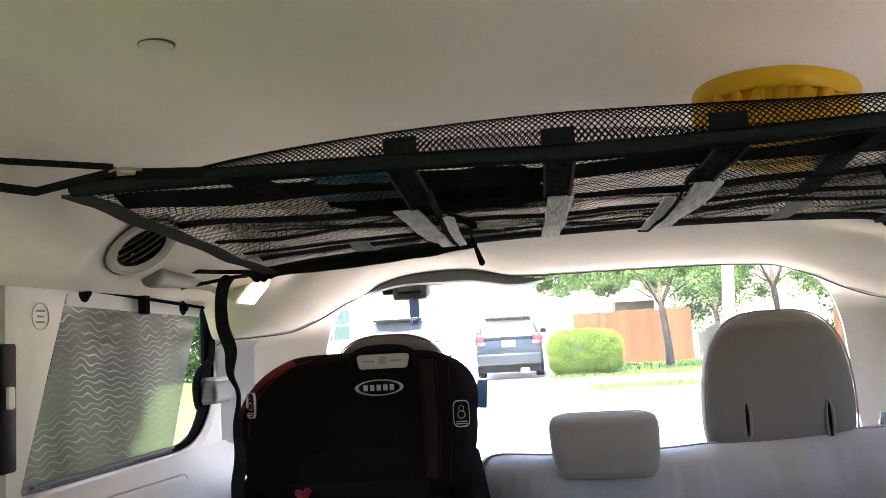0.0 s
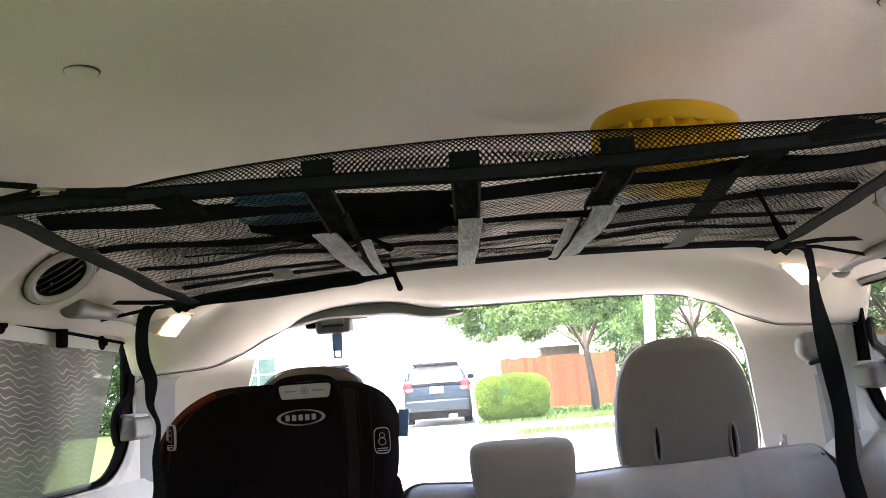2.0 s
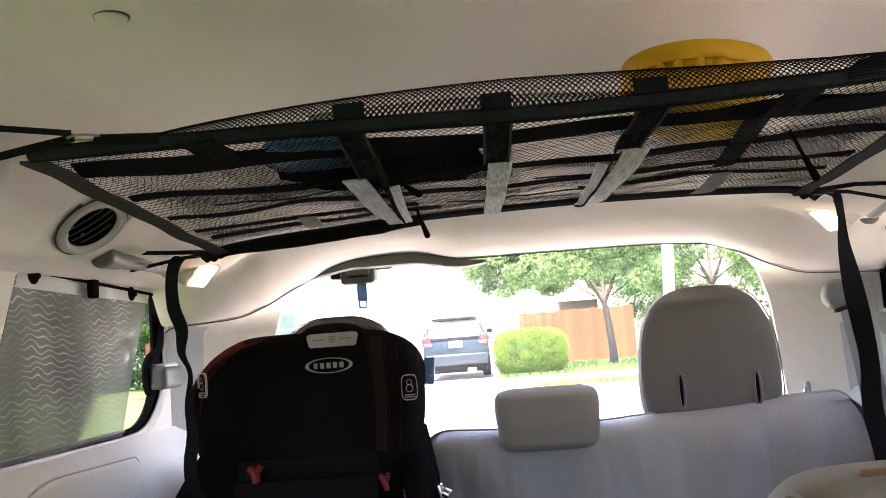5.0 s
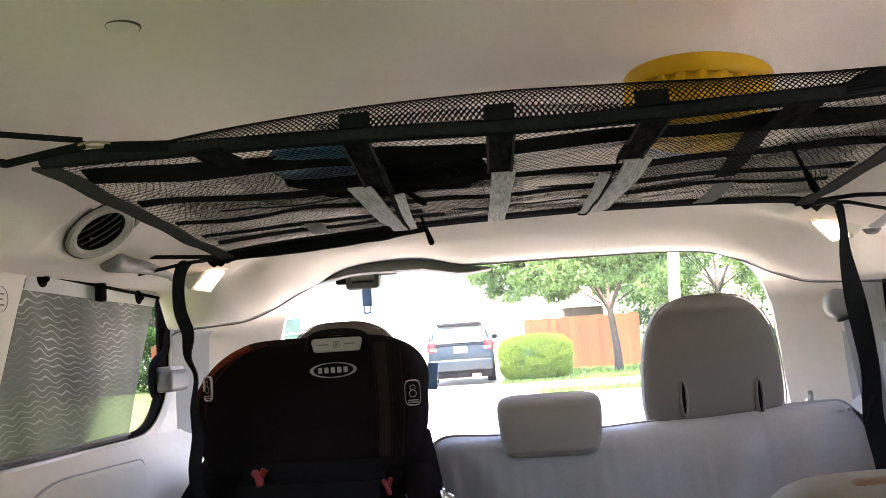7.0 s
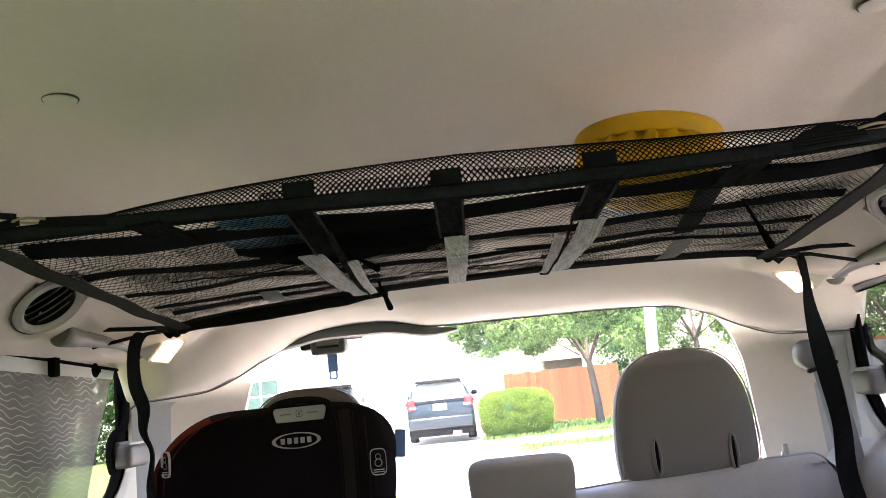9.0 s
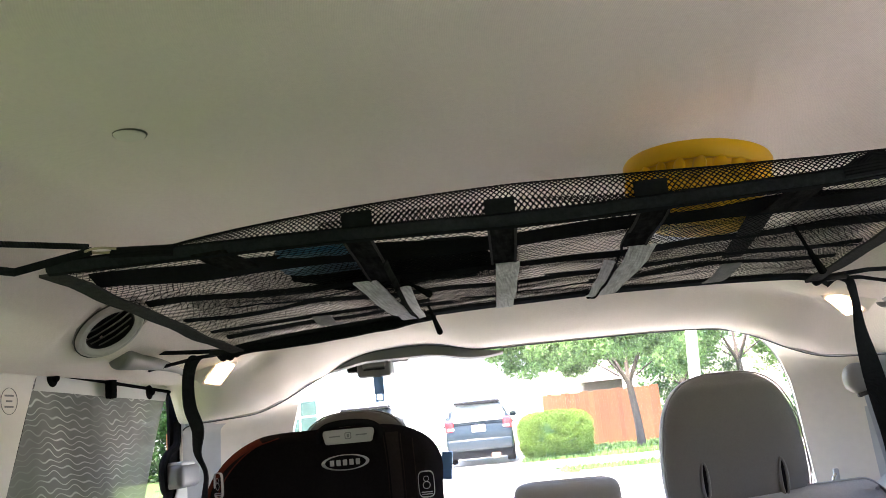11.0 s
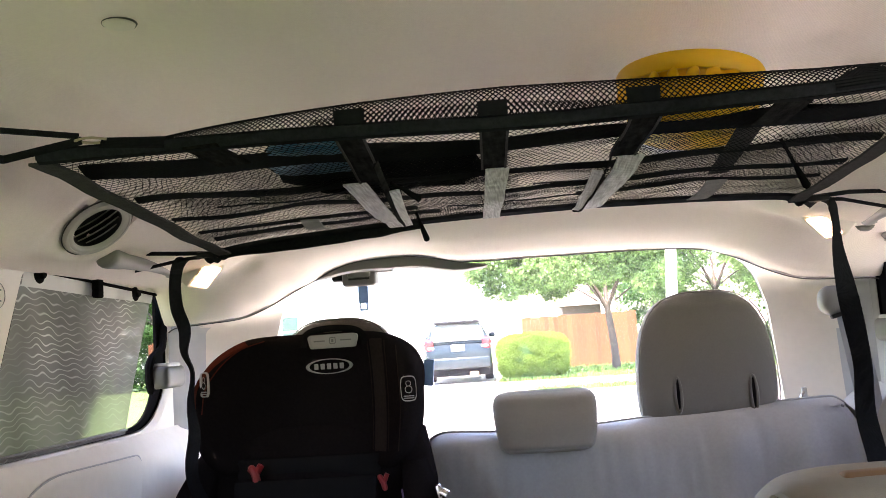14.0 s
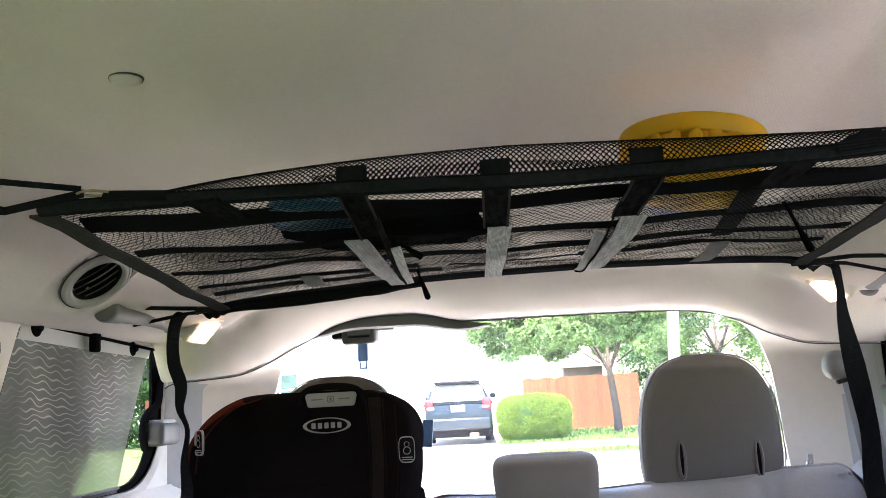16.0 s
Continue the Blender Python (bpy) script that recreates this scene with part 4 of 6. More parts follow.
for k in range(22):
    a = 2 * math.pi * k / 22
    bm = bmesh.new()
    made = bmesh.ops.create_uvsphere(bm, u_segments=8, v_segments=6, radius=1)["verts"]
    bmesh.ops.transform(bm, verts=made, matrix=Matrix.Translation((0.0690 * math.cos(a), 0.0690 * math.sin(a), 0.063)) @ pose(0, 0, 0, 0, 0, math.degrees(a) + 35) @ pose(0, 0, 0, 0, 20, 0) @ Matrix.Diagonal((0.0105, 0.0058, 0.0115, 1)))
    part("rib", moved(bm, tilt), YELLOW, bowl)


def crumpled(c, s, seed, amount=0.25):
    bm = bmesh.new()
    bmesh.ops.create_icosphere(bm, subdivisions=4, radius=1)
    for v in bm.verts:
        p = v.co.copy()
        k = 1 + amount * noise.noise(p * 2.2 + Vector((seed, 0, 0))) + amount * 0.35 * noise.noise(p * 6 + Vector((0, seed, 0)))
        q = Vector([math.copysign(abs(t) ** 0.7, t) for t in p]) * k
        v.co = Vector(c) + Vector((q.x * s[0], q.y * s[1], max(q.z, -0.8) * s[2]))
    return bm


tagged(mesh_object("folded_cloth", crumpled((-0.188, 0.985, 1.528), (0.060, 0.055, 0.010), 2.0), BLUE_CLOTH), "teal blue folded cloth lying in the net", "cloth")
tagged(mesh_object("dark_jacket", crumpled((-0.138, 1.10, 1.533), (0.112, 0.110, 0.011), 5.0), DARK_CLOTH), "dark folded jacket lying in the net", "clothing")

# ---- headliner fittings ----
def headliner_button(x, y):
    z = ceiling_z(x, y)
    b = thing("trim_button", (x, y, z), "round cream plastic headliner button", "button", "headliner buttons")
    part("cap", moved(revolve([(0.0, -0.0035), (0.012, -0.0033), (0.0150, -0.0018), (0.0158, 0.002)], 32), Matrix.Translation((x, y, z))), TRIM, b)
    part("rim", moved(revolve([(0.0150, 0.001), (0.0160, -0.0012), (0.0172, 0.001)], 32), Matrix.Translation((x, y, z))), SEAM, b)


headliner_button(-0.352, 0.871)
headliner_button(0.40, 0.871)


def facing(place, normal):
    """A pose whose z points along normal and whose y runs along the van."""
    n = Vector(normal).normalized()
    t = (Vector((0, 1, 0)) - n * n.y).normalized()
    return Matrix.Translation(place) @ Matrix((t.cross(n), t, n)).transposed().to_4x4()


for side in (-1, 1):
    v = thing("air_vent", (side * 0.603, 1.30, 1.524), "oval cream ceiling air vent with dark louvres", "air vent", "ceiling air vents")
    f = facing((side * VENT.x, VENT.y, VENT.z), (-side * 0.622, -0.187, -0.76))
    sq = Matrix.Diagonal((0.89, 0.89, 1, 1))
    part("bezel", moved(revolve([(0.0625, -0.02), (0.0605, 0.001), (0.057, 0.0065), (0.0535, 0.0070), (0.0525, 0.0058), (0.0490, 0.0068), (0.0465, 0.0064), (0.0435, 0.0035), (0.0430, 0.001)], 52), f @ sq), VENT_GREY, v)
    part("well", moved(revolve([(0.0432, 0.0015), (0.042, -0.020), (0.0, -0.022)], 36), f @ sq), BLACK_PLASTIC, v)
    part("ring", moved(revolve([(0.0625, 0.0), (0.062, 0.0025), (0.060, 0.0)], 44), f @ sq), SEAM, v)
    for k in range(5):
        o = (k - 2) * 0.0142
        half = 0.905 * math.sqrt(0.0400 ** 2 - o * o)
        blade = [[(o + 0.0040 * (1 - (t / half) ** 2) + u, t, -0.0065 + w) for u, w in ((-0.0042, 0.0030), (0.0042, -0.0040), (0.0046, -0.0030), (-0.0036, 0.0040))] for t in (half * (i / 8 - 1) for i in range(17))]
        part("louvre", moved(loft(blade), f @ pose(0, 0, 0, 0, 0, -side * 69)), HANDLE, v)
    # grab handle
    h = thing("grab_handle", (side * 0.66, 1.52, 1.52), "grey plastic grab handle above the window", "handle", "grab handles")
    line = catmull([(side * 0.632, 1.376, 1.494), (side * 0.629, 1.386, 1.492), (side * 0.622, 1.42, 1.489), (side * 0.612, 1.50, 1.490), (side * 0.612, 1.57, 1.488), (side * 0.624, 1.615, 1.486), (side * 0.655, 1.625, 1.498)], 5)
    part("grip", tube(line, [0.012, 0.017, 0.020, 0.0215, 0.022, 0.022] + [0.021, 0.020, 0.019, 0.018] + [0.016] * (len(line) - 16) + [0.015] * 6, 16, squash=0.85), HANDLE, h)
    for y in (1.405, 1.62):
        part("foot", boxed((side * 0.650, y, 1.502), (0.04, 0.045, 0.030), 0.012, 3), HANDLE, h)
    # courtesy lamp
    d = facing((-0.553, 1.597, 1.471) if side < 0 else (0.541, 1.597, 1.476), (-side * 0.50, -0.38, -0.78)) @ pose(0, 0, 0, 0, 0, side * 68)
    lamp = thing("ceiling_lamp", d.translation, "lit warm rectangular courtesy lamp in the headliner", "lamp", "courtesy lamps")
    rings = []
    for w, l, z in ((0.060, 0.078, -0.030), (0.054, 0.070, -0.014), (0.049, 0.066, -0.003), (0.046, 0.063, -0.0005), (0.041, 0.058, 0.0)):
        rings.append([(p.x, p.y, z) for p in rounded_outline([(-w / 2, -l / 2), (w / 2, -l / 2), (w / 2, l / 2), (-w / 2, l / 2)], 0.006, 3)])
    part("housing", moved(loft(rings), d), TRIM, lamp)
    part("lens", moved(boxed((0, 0, 0.001), (0.034, 0.050, 0.004), 0.0012, 1), d), LENS_ON, lamp, "glowing warm white lens")
    # coat hook
    part("hook", tube(catmull([(side * 0.648, 1.655, 1.488), (side * 0.638, 1.655, 1.474), (side * 0.624, 1.655, 1.474), (side * 0.618, 1.655, 1.482)], 4), 0.006, 8), HANDLE, h)

# ---- third-row seats ----
def headrest(name, cx, cy, z0, z1, w, depth, label, slots=(), dome=True, lean=-0.012, cloth=SEAT_FABRIC):
    t = thing(name, (cx, cy, z0), label, "headrest", "third-row headrests")
    hgt = z1 - z0
    if dome:
        prof = [(0.0, 0.86), (0.03, 0.93), (0.10, 0.975), (0.25, 1.0), (0.45, 0.985), (0.62, 0.945), (0.74, 0.885), (0.84, 0.79), (0.90, 0.70), (0.945, 0.59), (0.975, 0.47), (0.99, 0.36), (1.0, 0.22)]
    else:
        prof = [(0.0, 0.72), (0.03, 0.82), (0.10, 0.89), (0.22, 0.93), (0.45, 0.975), (0.72, 1.0), (0.86, 0.985), (0.94, 0.93), (0.98, 0.85), (1.0, 0.72)]
    rows = []
    for f, k in prof:
        d = depth * (0.80 + 0.2 * math.sin(math.pi * min(f * 1.1 + 0.1, 1)))
        if f > 0.9:
            d *= 0.55 + 0.45 * (1 - (f - 0.9) / 0.1)
        if f < 0.04:
            d *= 0.75
        rows.append((z0 + hgt * f, cx, cy + lean * f, w / 2 * k, d / 2))
    part("cushion", soft_stack(rows, 3.4, 64, 4), cloth, t, "", 60)
    piping = []
    for f, k in prof[2:]:
        piping.append(Vector((cx - w / 2 * k * 0.985, cy + lean * f - depth * 0.30, z0 + hgt * f)))
    if not dome:
        piping = [p + Vector((0.004 if p.x < cx else -0.004, depth * 0.25, 0)) for p in piping]
    loop = piping + [Vector((2 * cx - p.x, p.y, p.z)) for p in piping[::-1]]
    part("piping", tube(loop, 0.0016, 6), cloth, t)
    for x, zc in slots:
        y = cy - depth / 2 - 0.0018
        o = oval(0, 0, 1, 1, 2.0, 24)
        part("post_slot", loft([[(x + u * k, y - d, zc + v * (k + 0.028)) for u, v in o] for k, d in ((0.0110, -0.004), (0.0080, 0.0024), (0.0048, 0.0030), (0.0030, 0.0010), (0.0028, -0.004))]), SEAT_FABRIC, t)
        part("slot_gap", loft([[(x + u * k, y - d, zc + v * (k + 0.027)) for u, v in o] for k, d in ((0.0032, 0.0), (0.0032, 0.0018), (0.0016, 0.0019))]), BLACK_RUBBER, t, "dark opening for the headrest post")
    return t


headrest("headrest", 0.3715, 1.87, 1.125, 1.3884, 0.274, 0.105, "tall rounded grey cloth headrest with two post slots", ((0.307, 1.190), (0.451, 1.185)))
headrest("headrest", 0.045, 1.79, 1.100, 1.214, 0.206, 0.10, "small rectangular grey cloth headrest for the middle seat", (), False, 0.045, LIT_FABRIC)
headrest("headrest", -0.362, 1.845, 1.155, 1.384, 0.256, 0.09, "tall rounded brown grey cloth headrest behind the child seat", cloth=TAUPE_SHADED)


BENCH_TOP = [(-0.66, 1.12), (-0.2, 1.143), (-0.06, 1.137), (0.15, 1.141), (0.24, 1.147), (0.5, 1.164), (0.60, 1.167), (0.655, 1.150)]


def seat_back(name, x0, x1, label):
    """A seat back under its draped cover, from the top down to the cushion."""
    cx, hw = (x0 + x1) / 2, (x1 - x0) / 2
    t = thing(name, (cx, 1.8, 0.40), label, "seat", "third-row seats")
    rings = []
    nseg = 130
    prof = [(1.90, 0.55), (1.905, 1.05), (1.895, 1.125), (1.872, 1.150), (1.845, 1.156), (1.815, 1.150), (1.790, 1.128), (1.775, 1.08), (1.765, 1.0), (1.74, 0.9), (1.70, 0.80), (1.66, 0.74), (1.55, 0.725), (1.30, 0.735), (1.20, 0.72), (1.17, 0.66), (1.17, 0.42)]
    bm = bmesh.new()
    cols = []
    for i in range(nseg + 1):
        s = -1 + 2 * i / nseg
        x = cx + hw * s
        e = max(abs(s) - 0.86, 0) / 0.14
        col = []
        for y, z in catmull([(a, b, 0) for a, b in prof], 4) and [(p.x, p.y) for p in catmull([(a, b, 0) for a, b in prof], 4)]:
            rnd = 1 - math.sqrt(max(1 - e * e, 0))
            y2 = y + (0.05 * rnd if y < 1.84 else -0.05 * rnd)
            z2 = z - 0.045 * rnd * (1 if z > 0.9 else 0)
            if z2 > 0.95:
                z2 += (interp(x, BENCH_TOP) - 1.156) * min((z2 - 0.95) / 0.1, 1)
            fold = 0.028 * noise.noise((x * 7, z2 * 1.1 + x * 2, 1.0)) + 0.006 * noise.noise((x * 13 + z2 * 7, z2 * 5, 4.0)) + 0.024 * math.exp(-((x - 0.39 - 0.12 * (z2 - 1.1)) / 0.05) ** 2) * min(max((1.14 - z2) / 0.05, 0.1), 1) + 0.012 * math.exp(-((x - 0.53 - 0.3 * (z2 - 1.1)) / 0.03) ** 2) * min(max((1.13 - z2) / 0.05, 0), 1)
            fold += 0.0009 * noise.noise((x * 34 + z2 * 5, z2 * 2.2, 8.0)) + 0.0022 * noise.noise((x * 60, z2 * 9, 2.0))
            if y < 1.83 and z2 < 1.15:
                y2 -= fold
            col.append(Vector((x, y2, z2)))
        cols.append(col)
    loft(cols, closed=False, caps=False, bm=bm)
    part("cover", bm, COVER, t, "slate grey draped fabric cover with soft creases", 70)
    edge_line = [c[17] + Vector((0, -0.001, 0.001)) for c in cols]
    part("hem", tube(edge_line, 0.0028, 6), COVER, t)
    part("frame", boxed((cx, 1.84, 0.75), (hw * 1.7, 0.06, 0.6), 0.02), TRIM_GREY, t)
    return t


seat_back("bench_seat", -0.205, 0.655, "third-row bench seat under a slate grey cover")
seat_back("bench_seat", -0.66, -0.212, "third-row bench seat under a slate grey cover, beneath the child seat")

# ---- child seat ----
child = thing("child_seat", (-0.38, 1.55, 0.74), "black padded child booster seat with side wings and a carry handle", "child seat")
CX, CY = -0.378, 1.63


def child_headrest():
    """A wrapped pad: front outline with thick side wings reaching forward."""
    # half outline of the front: (x from the middle, z)
    outline = [(0.0, 1.354), (0.08, 1.354), (0.125, 1.347), (0.165, 1.325), (0.190, 1.295), (0.200, 1.262), (0.202, 1.22), (0.196, 1.175), (0.182, 1.138), (0.162, 1.116), (0.13, 1.108), (0.0, 1.106)]
    half = catmull([(x, 0, z) for x, z in outline], 4)
    full = [Vector((p.x * (1 + 0.10 * min(max((p.z - 1.24) / 0.09, 0), 1)), 0, p.z)) for p in half] + [Vector((-p.x, 0, p.z)) for p in half[::-1][1:-1]]
    mid = Vector((0, 0, 1.23))
    rings = []
    for k, dy in ((0.90, 0.085), (0.97, 0.075), (1.0, 0.05), (1.0, 0.0), (0.985, -0.045), (0.95, -0.075), (0.90, -0.085), (0.85, -0.083), (0.80, -0.076), (0.73, -0.066), (0.60, -0.050), (0.35, -0.040), (0.1, -0.036)):
        ring = []
        for p in full:
            q = mid + (p - mid) * k
            wing = min(max((abs(q.x) - 0.10) / 0.08, 0), 1)
            low = min(max((1.33 - q.z) / 0.06, 0), 1)
            fwd = dy
            if dy < 0:
                fwd = dy * (0.25 + 0.75 * wing * (0.4 + 0.6 * low))
            ring.append(Vector((CX + q.x, CY + fwd, q.z)))
        rings.append(ring)
    return loft(rings)


head = part("head_wings", child_headrest(), CHILD_FABRIC, child, "black padded headrest with side wings", 70)
# maroon cloth on the outer shoulder of one wing; the other's lit face is painted browner
head.data.materials.append(CHILD_SIDE)
around = (len(head.data.polygons) - 2) // 12
for f in head.data.polygons:
    x, z, ring = f.center.x - CX, f.center.z, f.index // around
    if x < -0.11 and ring < 6 and z > 1.19:
        f.material_index = 1
skin = BVHTree.FromPolygons([v.co for v in head.data.vertices], [f.vertices for f in head.data.polygons])


def on_pad(x, z, proud=0.0012):
    """A point on the pad's front face."""
    hit = skin.ray_cast(Vector((CX + x, CY - 0.4, z)), Vector((0, 1, 0)))[0]
    return hit + Vector((0, -proud, 0)) if hit else Vector((CX + x, CY, z))


# light on the wing's inner face, drawn as a browner strip
strip = [[on_pad(0.118 + 0.024 * a / 4 + 0.004 * math.sin(3.1 * b / 20), 1.338 - 0.196 * b / 20) for a in range(5)] for b in range(21)]
part("mesh_strip", loft(strip, closed=False, caps=False), CHILD_LIT, head, "dark brown strip painting the lit inner face of the wing", 80)
for x0, bow in ((0.114, 0.004), (0.146, 0.005), (0.166, 0.010)):
    part("seam", tube([on_pad(x0 + bow * math.sin(3.1 * b / 16), 1.334 - 0.190 * b / 16, 0.0005) for b in range(17)], 0.0011, 6), CHILD_LIT, head)
shoulder = catmull([(-0.075, 0, 1.346), (-0.118, 0, 1.333), (-0.150, 0, 1.305), (-0.168, 0, 1.268), (-0.174, 0, 1.225)], 6)
part("piping", tube([on_pad(p.x, p.z, 0.0004) for p in shoulder], 0.0013, 6), CHILD_SIDE, head, "thin maroon piping")
# carry handle arch with a pale tag under it
arch = catmull([(CX - 0.002, CY - 0.022, 1.330), (CX + 0.001, CY - 0.024, 1.348), (CX + 0.018, CY - 0.024, 1.358), (CX + 0.055, CY - 0.024, 1.361), (CX + 0.090, CY - 0.024, 1.357), (CX + 0.107, CY - 0.024, 1.346), (CX + 0.110, CY - 0.022, 1.330)], 6)
part("carry_handle", tube(arch, 0.0062, 12), CHILD_PLASTIC, child, "black plastic carry handle")
TX = CX + 0.054
shape = rounded_outline([(-0.047, 0.013), (-0.041, -0.012), (0.041, -0.012), (0.047, 0.013)], [0.008, 0.006, 0.006, 0.008])
tag = part("height_tag", loft([[(TX + p.x * k, CY - 0.034 - d, 1.336 + p.y * k + 0.004 * (1 - (p.x / 0.047) ** 2)) for p in shape] for k, d in ((1.0, -0.004), (1.0, 0.001), (0.95, 0.002))]), TAG_GREY, child, "grey plastic tag with a height number")
for dx, w in ((-0.024, 0.020), (0.024, 0.020)):
    part("print_bar", boxed((TX + dx, CY - 0.0365, 1.339), (w, 0.0008, 0.0022)), TAG_DARK, tag)
part("print_bar", loft([[(TX + u * k, CY - 0.0366, 1.339 + v * k) for u, v in oval(0, 0, 0.006, 0.006, 5, 20)] for k in (1.0, 0.75)], caps=False), TAG_DARK, tag)
part("print_bar", boxed((TX, CY - 0.0366, 1.339), (0.004, 0.0006, 0.006)), TAG_DARK, tag)
# oval maker's mark, drawn as plain shapes
mark = part("oval_mark", loft([[(CX + 0.046 + u * k, CY - 0.0385 - d, 1.294 + v * k) for u, v in oval(0, 0, 0.042, 0.0135, 2, 40)] for k, d in ((1.0, -0.006), (1.0, 0.0), (0.93, 0.0012), (0.88, 0.0), (0.88, -0.006))], caps=False), PRINT, child, "pale oval outline")
for k in range(5):
    part("mark_bar", boxed((CX + 0.046 + (k - 2) * 0.0115, CY - 0.0385, 1.294), (0.0075, 0.002, 0.010), 0.0008, 1), PRINT, mark)
for s, x, y in ((1, 0.192, -0.086), (-1, -0.163, -0.084)):
    m = Matrix.Translation((CX + x, CY + y, 1.249 if s > 0 else 1.277)) @ pose(0, 0, 0, 0, 0, 10 if s > 0 else -40)
    badge = part("badge", moved(loft([[(u * k, -d, v * k) for u, v in oval(0, 0, 0.0135, 0.0215, 4, 28)] for k, d in ((1.0, 0.0), (1.0, 0.004), (0.92, 0.004), (0.92, 0.001))], caps=False), m), PRINT, child, "small pale rounded badge outline")
    for zz, r in ((0.0085, 0.0046), (-0.0015, 0.0064)):
        part("badge_ring", moved(loft([[(u * k, -0.004, zz + v * k) for u, v in oval(0, 0, r, r, 2, 20)] for k in (1.0, 0.82)], caps=False), m), PRINT, badge)
    for zz in (-0.0125, -0.0160):
        part("badge_bar", moved(boxed((0, -0.004, zz), (0.018, 0.0008, 0.0015)), m), PRINT, badge)


def child_back():
    rows = []
    for z, c, hw, y, d in ((0.74, CX - 0.034, 0.244, 1.60, 0.10), (0.85, CX - 0.040, 0.252, 1.62, 0.10), (0.95, CX - 0.042, 0.258, 1.64, 0.095), (1.02, CX - 0.034, 0.251, 1.655, 0.09), (1.08, CX - 0.022, 0.240, 1.665, 0.085), (1.13, CX - 0.012, 0.220, 1.675, 0.08), (1.17, CX, 0.20, 1.68, 0.07), (1.20, CX, 0.165, 1.685, 0.06), (1.215, CX, 0.12, 1.685, 0.04)):
        rows.append((z, c, y, hw, d))
    return stack(rows, 3.0, 56)


back = part("back_shell", child_back(), CHILD_FABRIC, child, "black padded backrest", 70)
for s in (-1, 1):
    rows = [(0.74, CX + s * 0.205, 1.50, 0.038, 0.10), (0.90, CX + s * 0.210, 1.535, 0.036, 0.085), (1.00, CX + s * 0.205, 1.57, 0.034, 0.07), (1.07, CX + s * 0.196, 1.60, 0.030, 0.055), (1.12, CX + s * 0.182, 1.63, 0.022, 0.035)]
    part("side_bolster", stack(rows, 2.6, 28), CHILD_FABRIC, child, "", 70)
    line = catmull([(CX + s * 0.172, 1.45, 0.80), (CX + s * 0.182, 1.475, 0.92), (CX + s * 0.180, 1.515, 1.02), (CX + s * 0.168, 1.56, 1.08)], 6)
    part("piping", tube(line, 0.0016, 6), PURPLE, child, "thin purple piping")
part("inner_panel", boxed((CX, 1.528, 0.93), (0.25, 0.012, 0.36), 0.005, 2, Matrix.Rotation(radians(-12), 4, "X")), CHILD_PLASTIC, child, "flat black back panel")
part("neck_bar", boxed((CX, 1.60, 1.115), (0.26, 0.02, 0.05), 0.006), CHILD_PLASTIC, child)
for x, z in ((-0.080, 1.079), (0.140, 1.061)):
    part("rivet", moved(revolve([(0.0, -0.002), (0.0022, -0.0017), (0.0034, 0.0)], 14), Matrix.Translation((CX + x, 1.513, z)) @ pose(0, 0, 0, -90, 0, 0) @ Matrix.Diagonal((1, 1, -1, 1))), CHROME, child, "small bright rivet")
for x, z, k in ((-0.089, 1.118, 1.1), (0.135, 1.092, 0.75)):
    g = catmull([(CX + x - 0.010 * k, 1.572, z + 0.012), (CX + x, 1.568, z), (CX + x + 0.004, 1.566, z - 0.018 * k)], 4)
    part("belt_guide", tube(g, [0.003] + [0.0065 * k] * (len(g) - 2) + [0.003], 8), RED, child, "red plastic belt guide")
    part("belt_guide", tube([(CX + x, 1.570, z - 0.004), (CX + x + 0.010 * k, 1.570, z + 0.014)], 0.0055 * k, 8), RED, child, "red plastic belt guide")
part("buckle_tab", boxed((CX + 0.234, 1.56, 1.066), (0.010, 0.016, 0.040), 0.003, 2, Matrix.Rotation(radians(-12), 4, "Y")), CHROME, child, "bright metal clip")
part("buckle_tab", tube([(CX + 0.237, 1.552, 1.073), (CX + 0.247, 1.548, 1.068)], 0.008, 10), CHROME, child, "bright metal clip")
# warning label behind a webbing strap
LABEL = Matrix.Translation((CX + 0.004, 1.531, 0.985)) @ pose(0, 0, 0, -12, 0, 0)
label = part("warning_label", moved(boxed((0, 0, 0), (0.125, 0.001, 0.078)), LABEL), LABEL_WHITE, child, "white warning label with a yellow heading")
part("label_heading", moved(boxed((0, -0.0009, 0.030), (0.125, 0.001, 0.018)), LABEL), LABEL_YELLOW, label, "yellow heading strip")
cu = bpy.data.curves.new("heading", "FONT")
cu.body, cu.size, cu.align_x, cu.align_y, cu.extrude, cu.offset = "WARNING \u2022 ADVERTENCIA", 0.0133, "CENTER", "CENTER", 0.0002, 0.00055
tob = bpy.data.objects.new("heading_temp", cu)
scene.collection.objects.link(tob)
bpy.context.view_layer.update()
tme = bpy.data.meshes.new_from_object(tob.evaluated_get(bpy.context.evaluated_depsgraph_get()))
bpy.data.objects.remove(tob)
tme.transform(LABEL @ Matrix.Translation((-0.0, -0.0016, 0.030)) @ pose(0, 0, 0, 90, 0, 0) @ Matrix.Diagonal((0.82, 1, 1, 1)))
tme.materials.clear()
raw_part("heading_text", tme, INK, label)
for r in range(9):
    w = 0.085 - 0.02 * (r % 3 == 2)
    part("text_bar", moved(boxed((0.018 - (0.085 - w) / 2, -0.0009, 0.016 - 0.0058 * r - 0.004 * (r > 3)), (w, 0.0006, 0.0018)), LABEL), TAG_DARK, label)
part("harness", moved(boxed((-0.0455, -0.006, 0.0), (0.041, 0.004, 0.16), 0.0015, 1), LABEL), WEBBING, child, "black harness strap over the label")
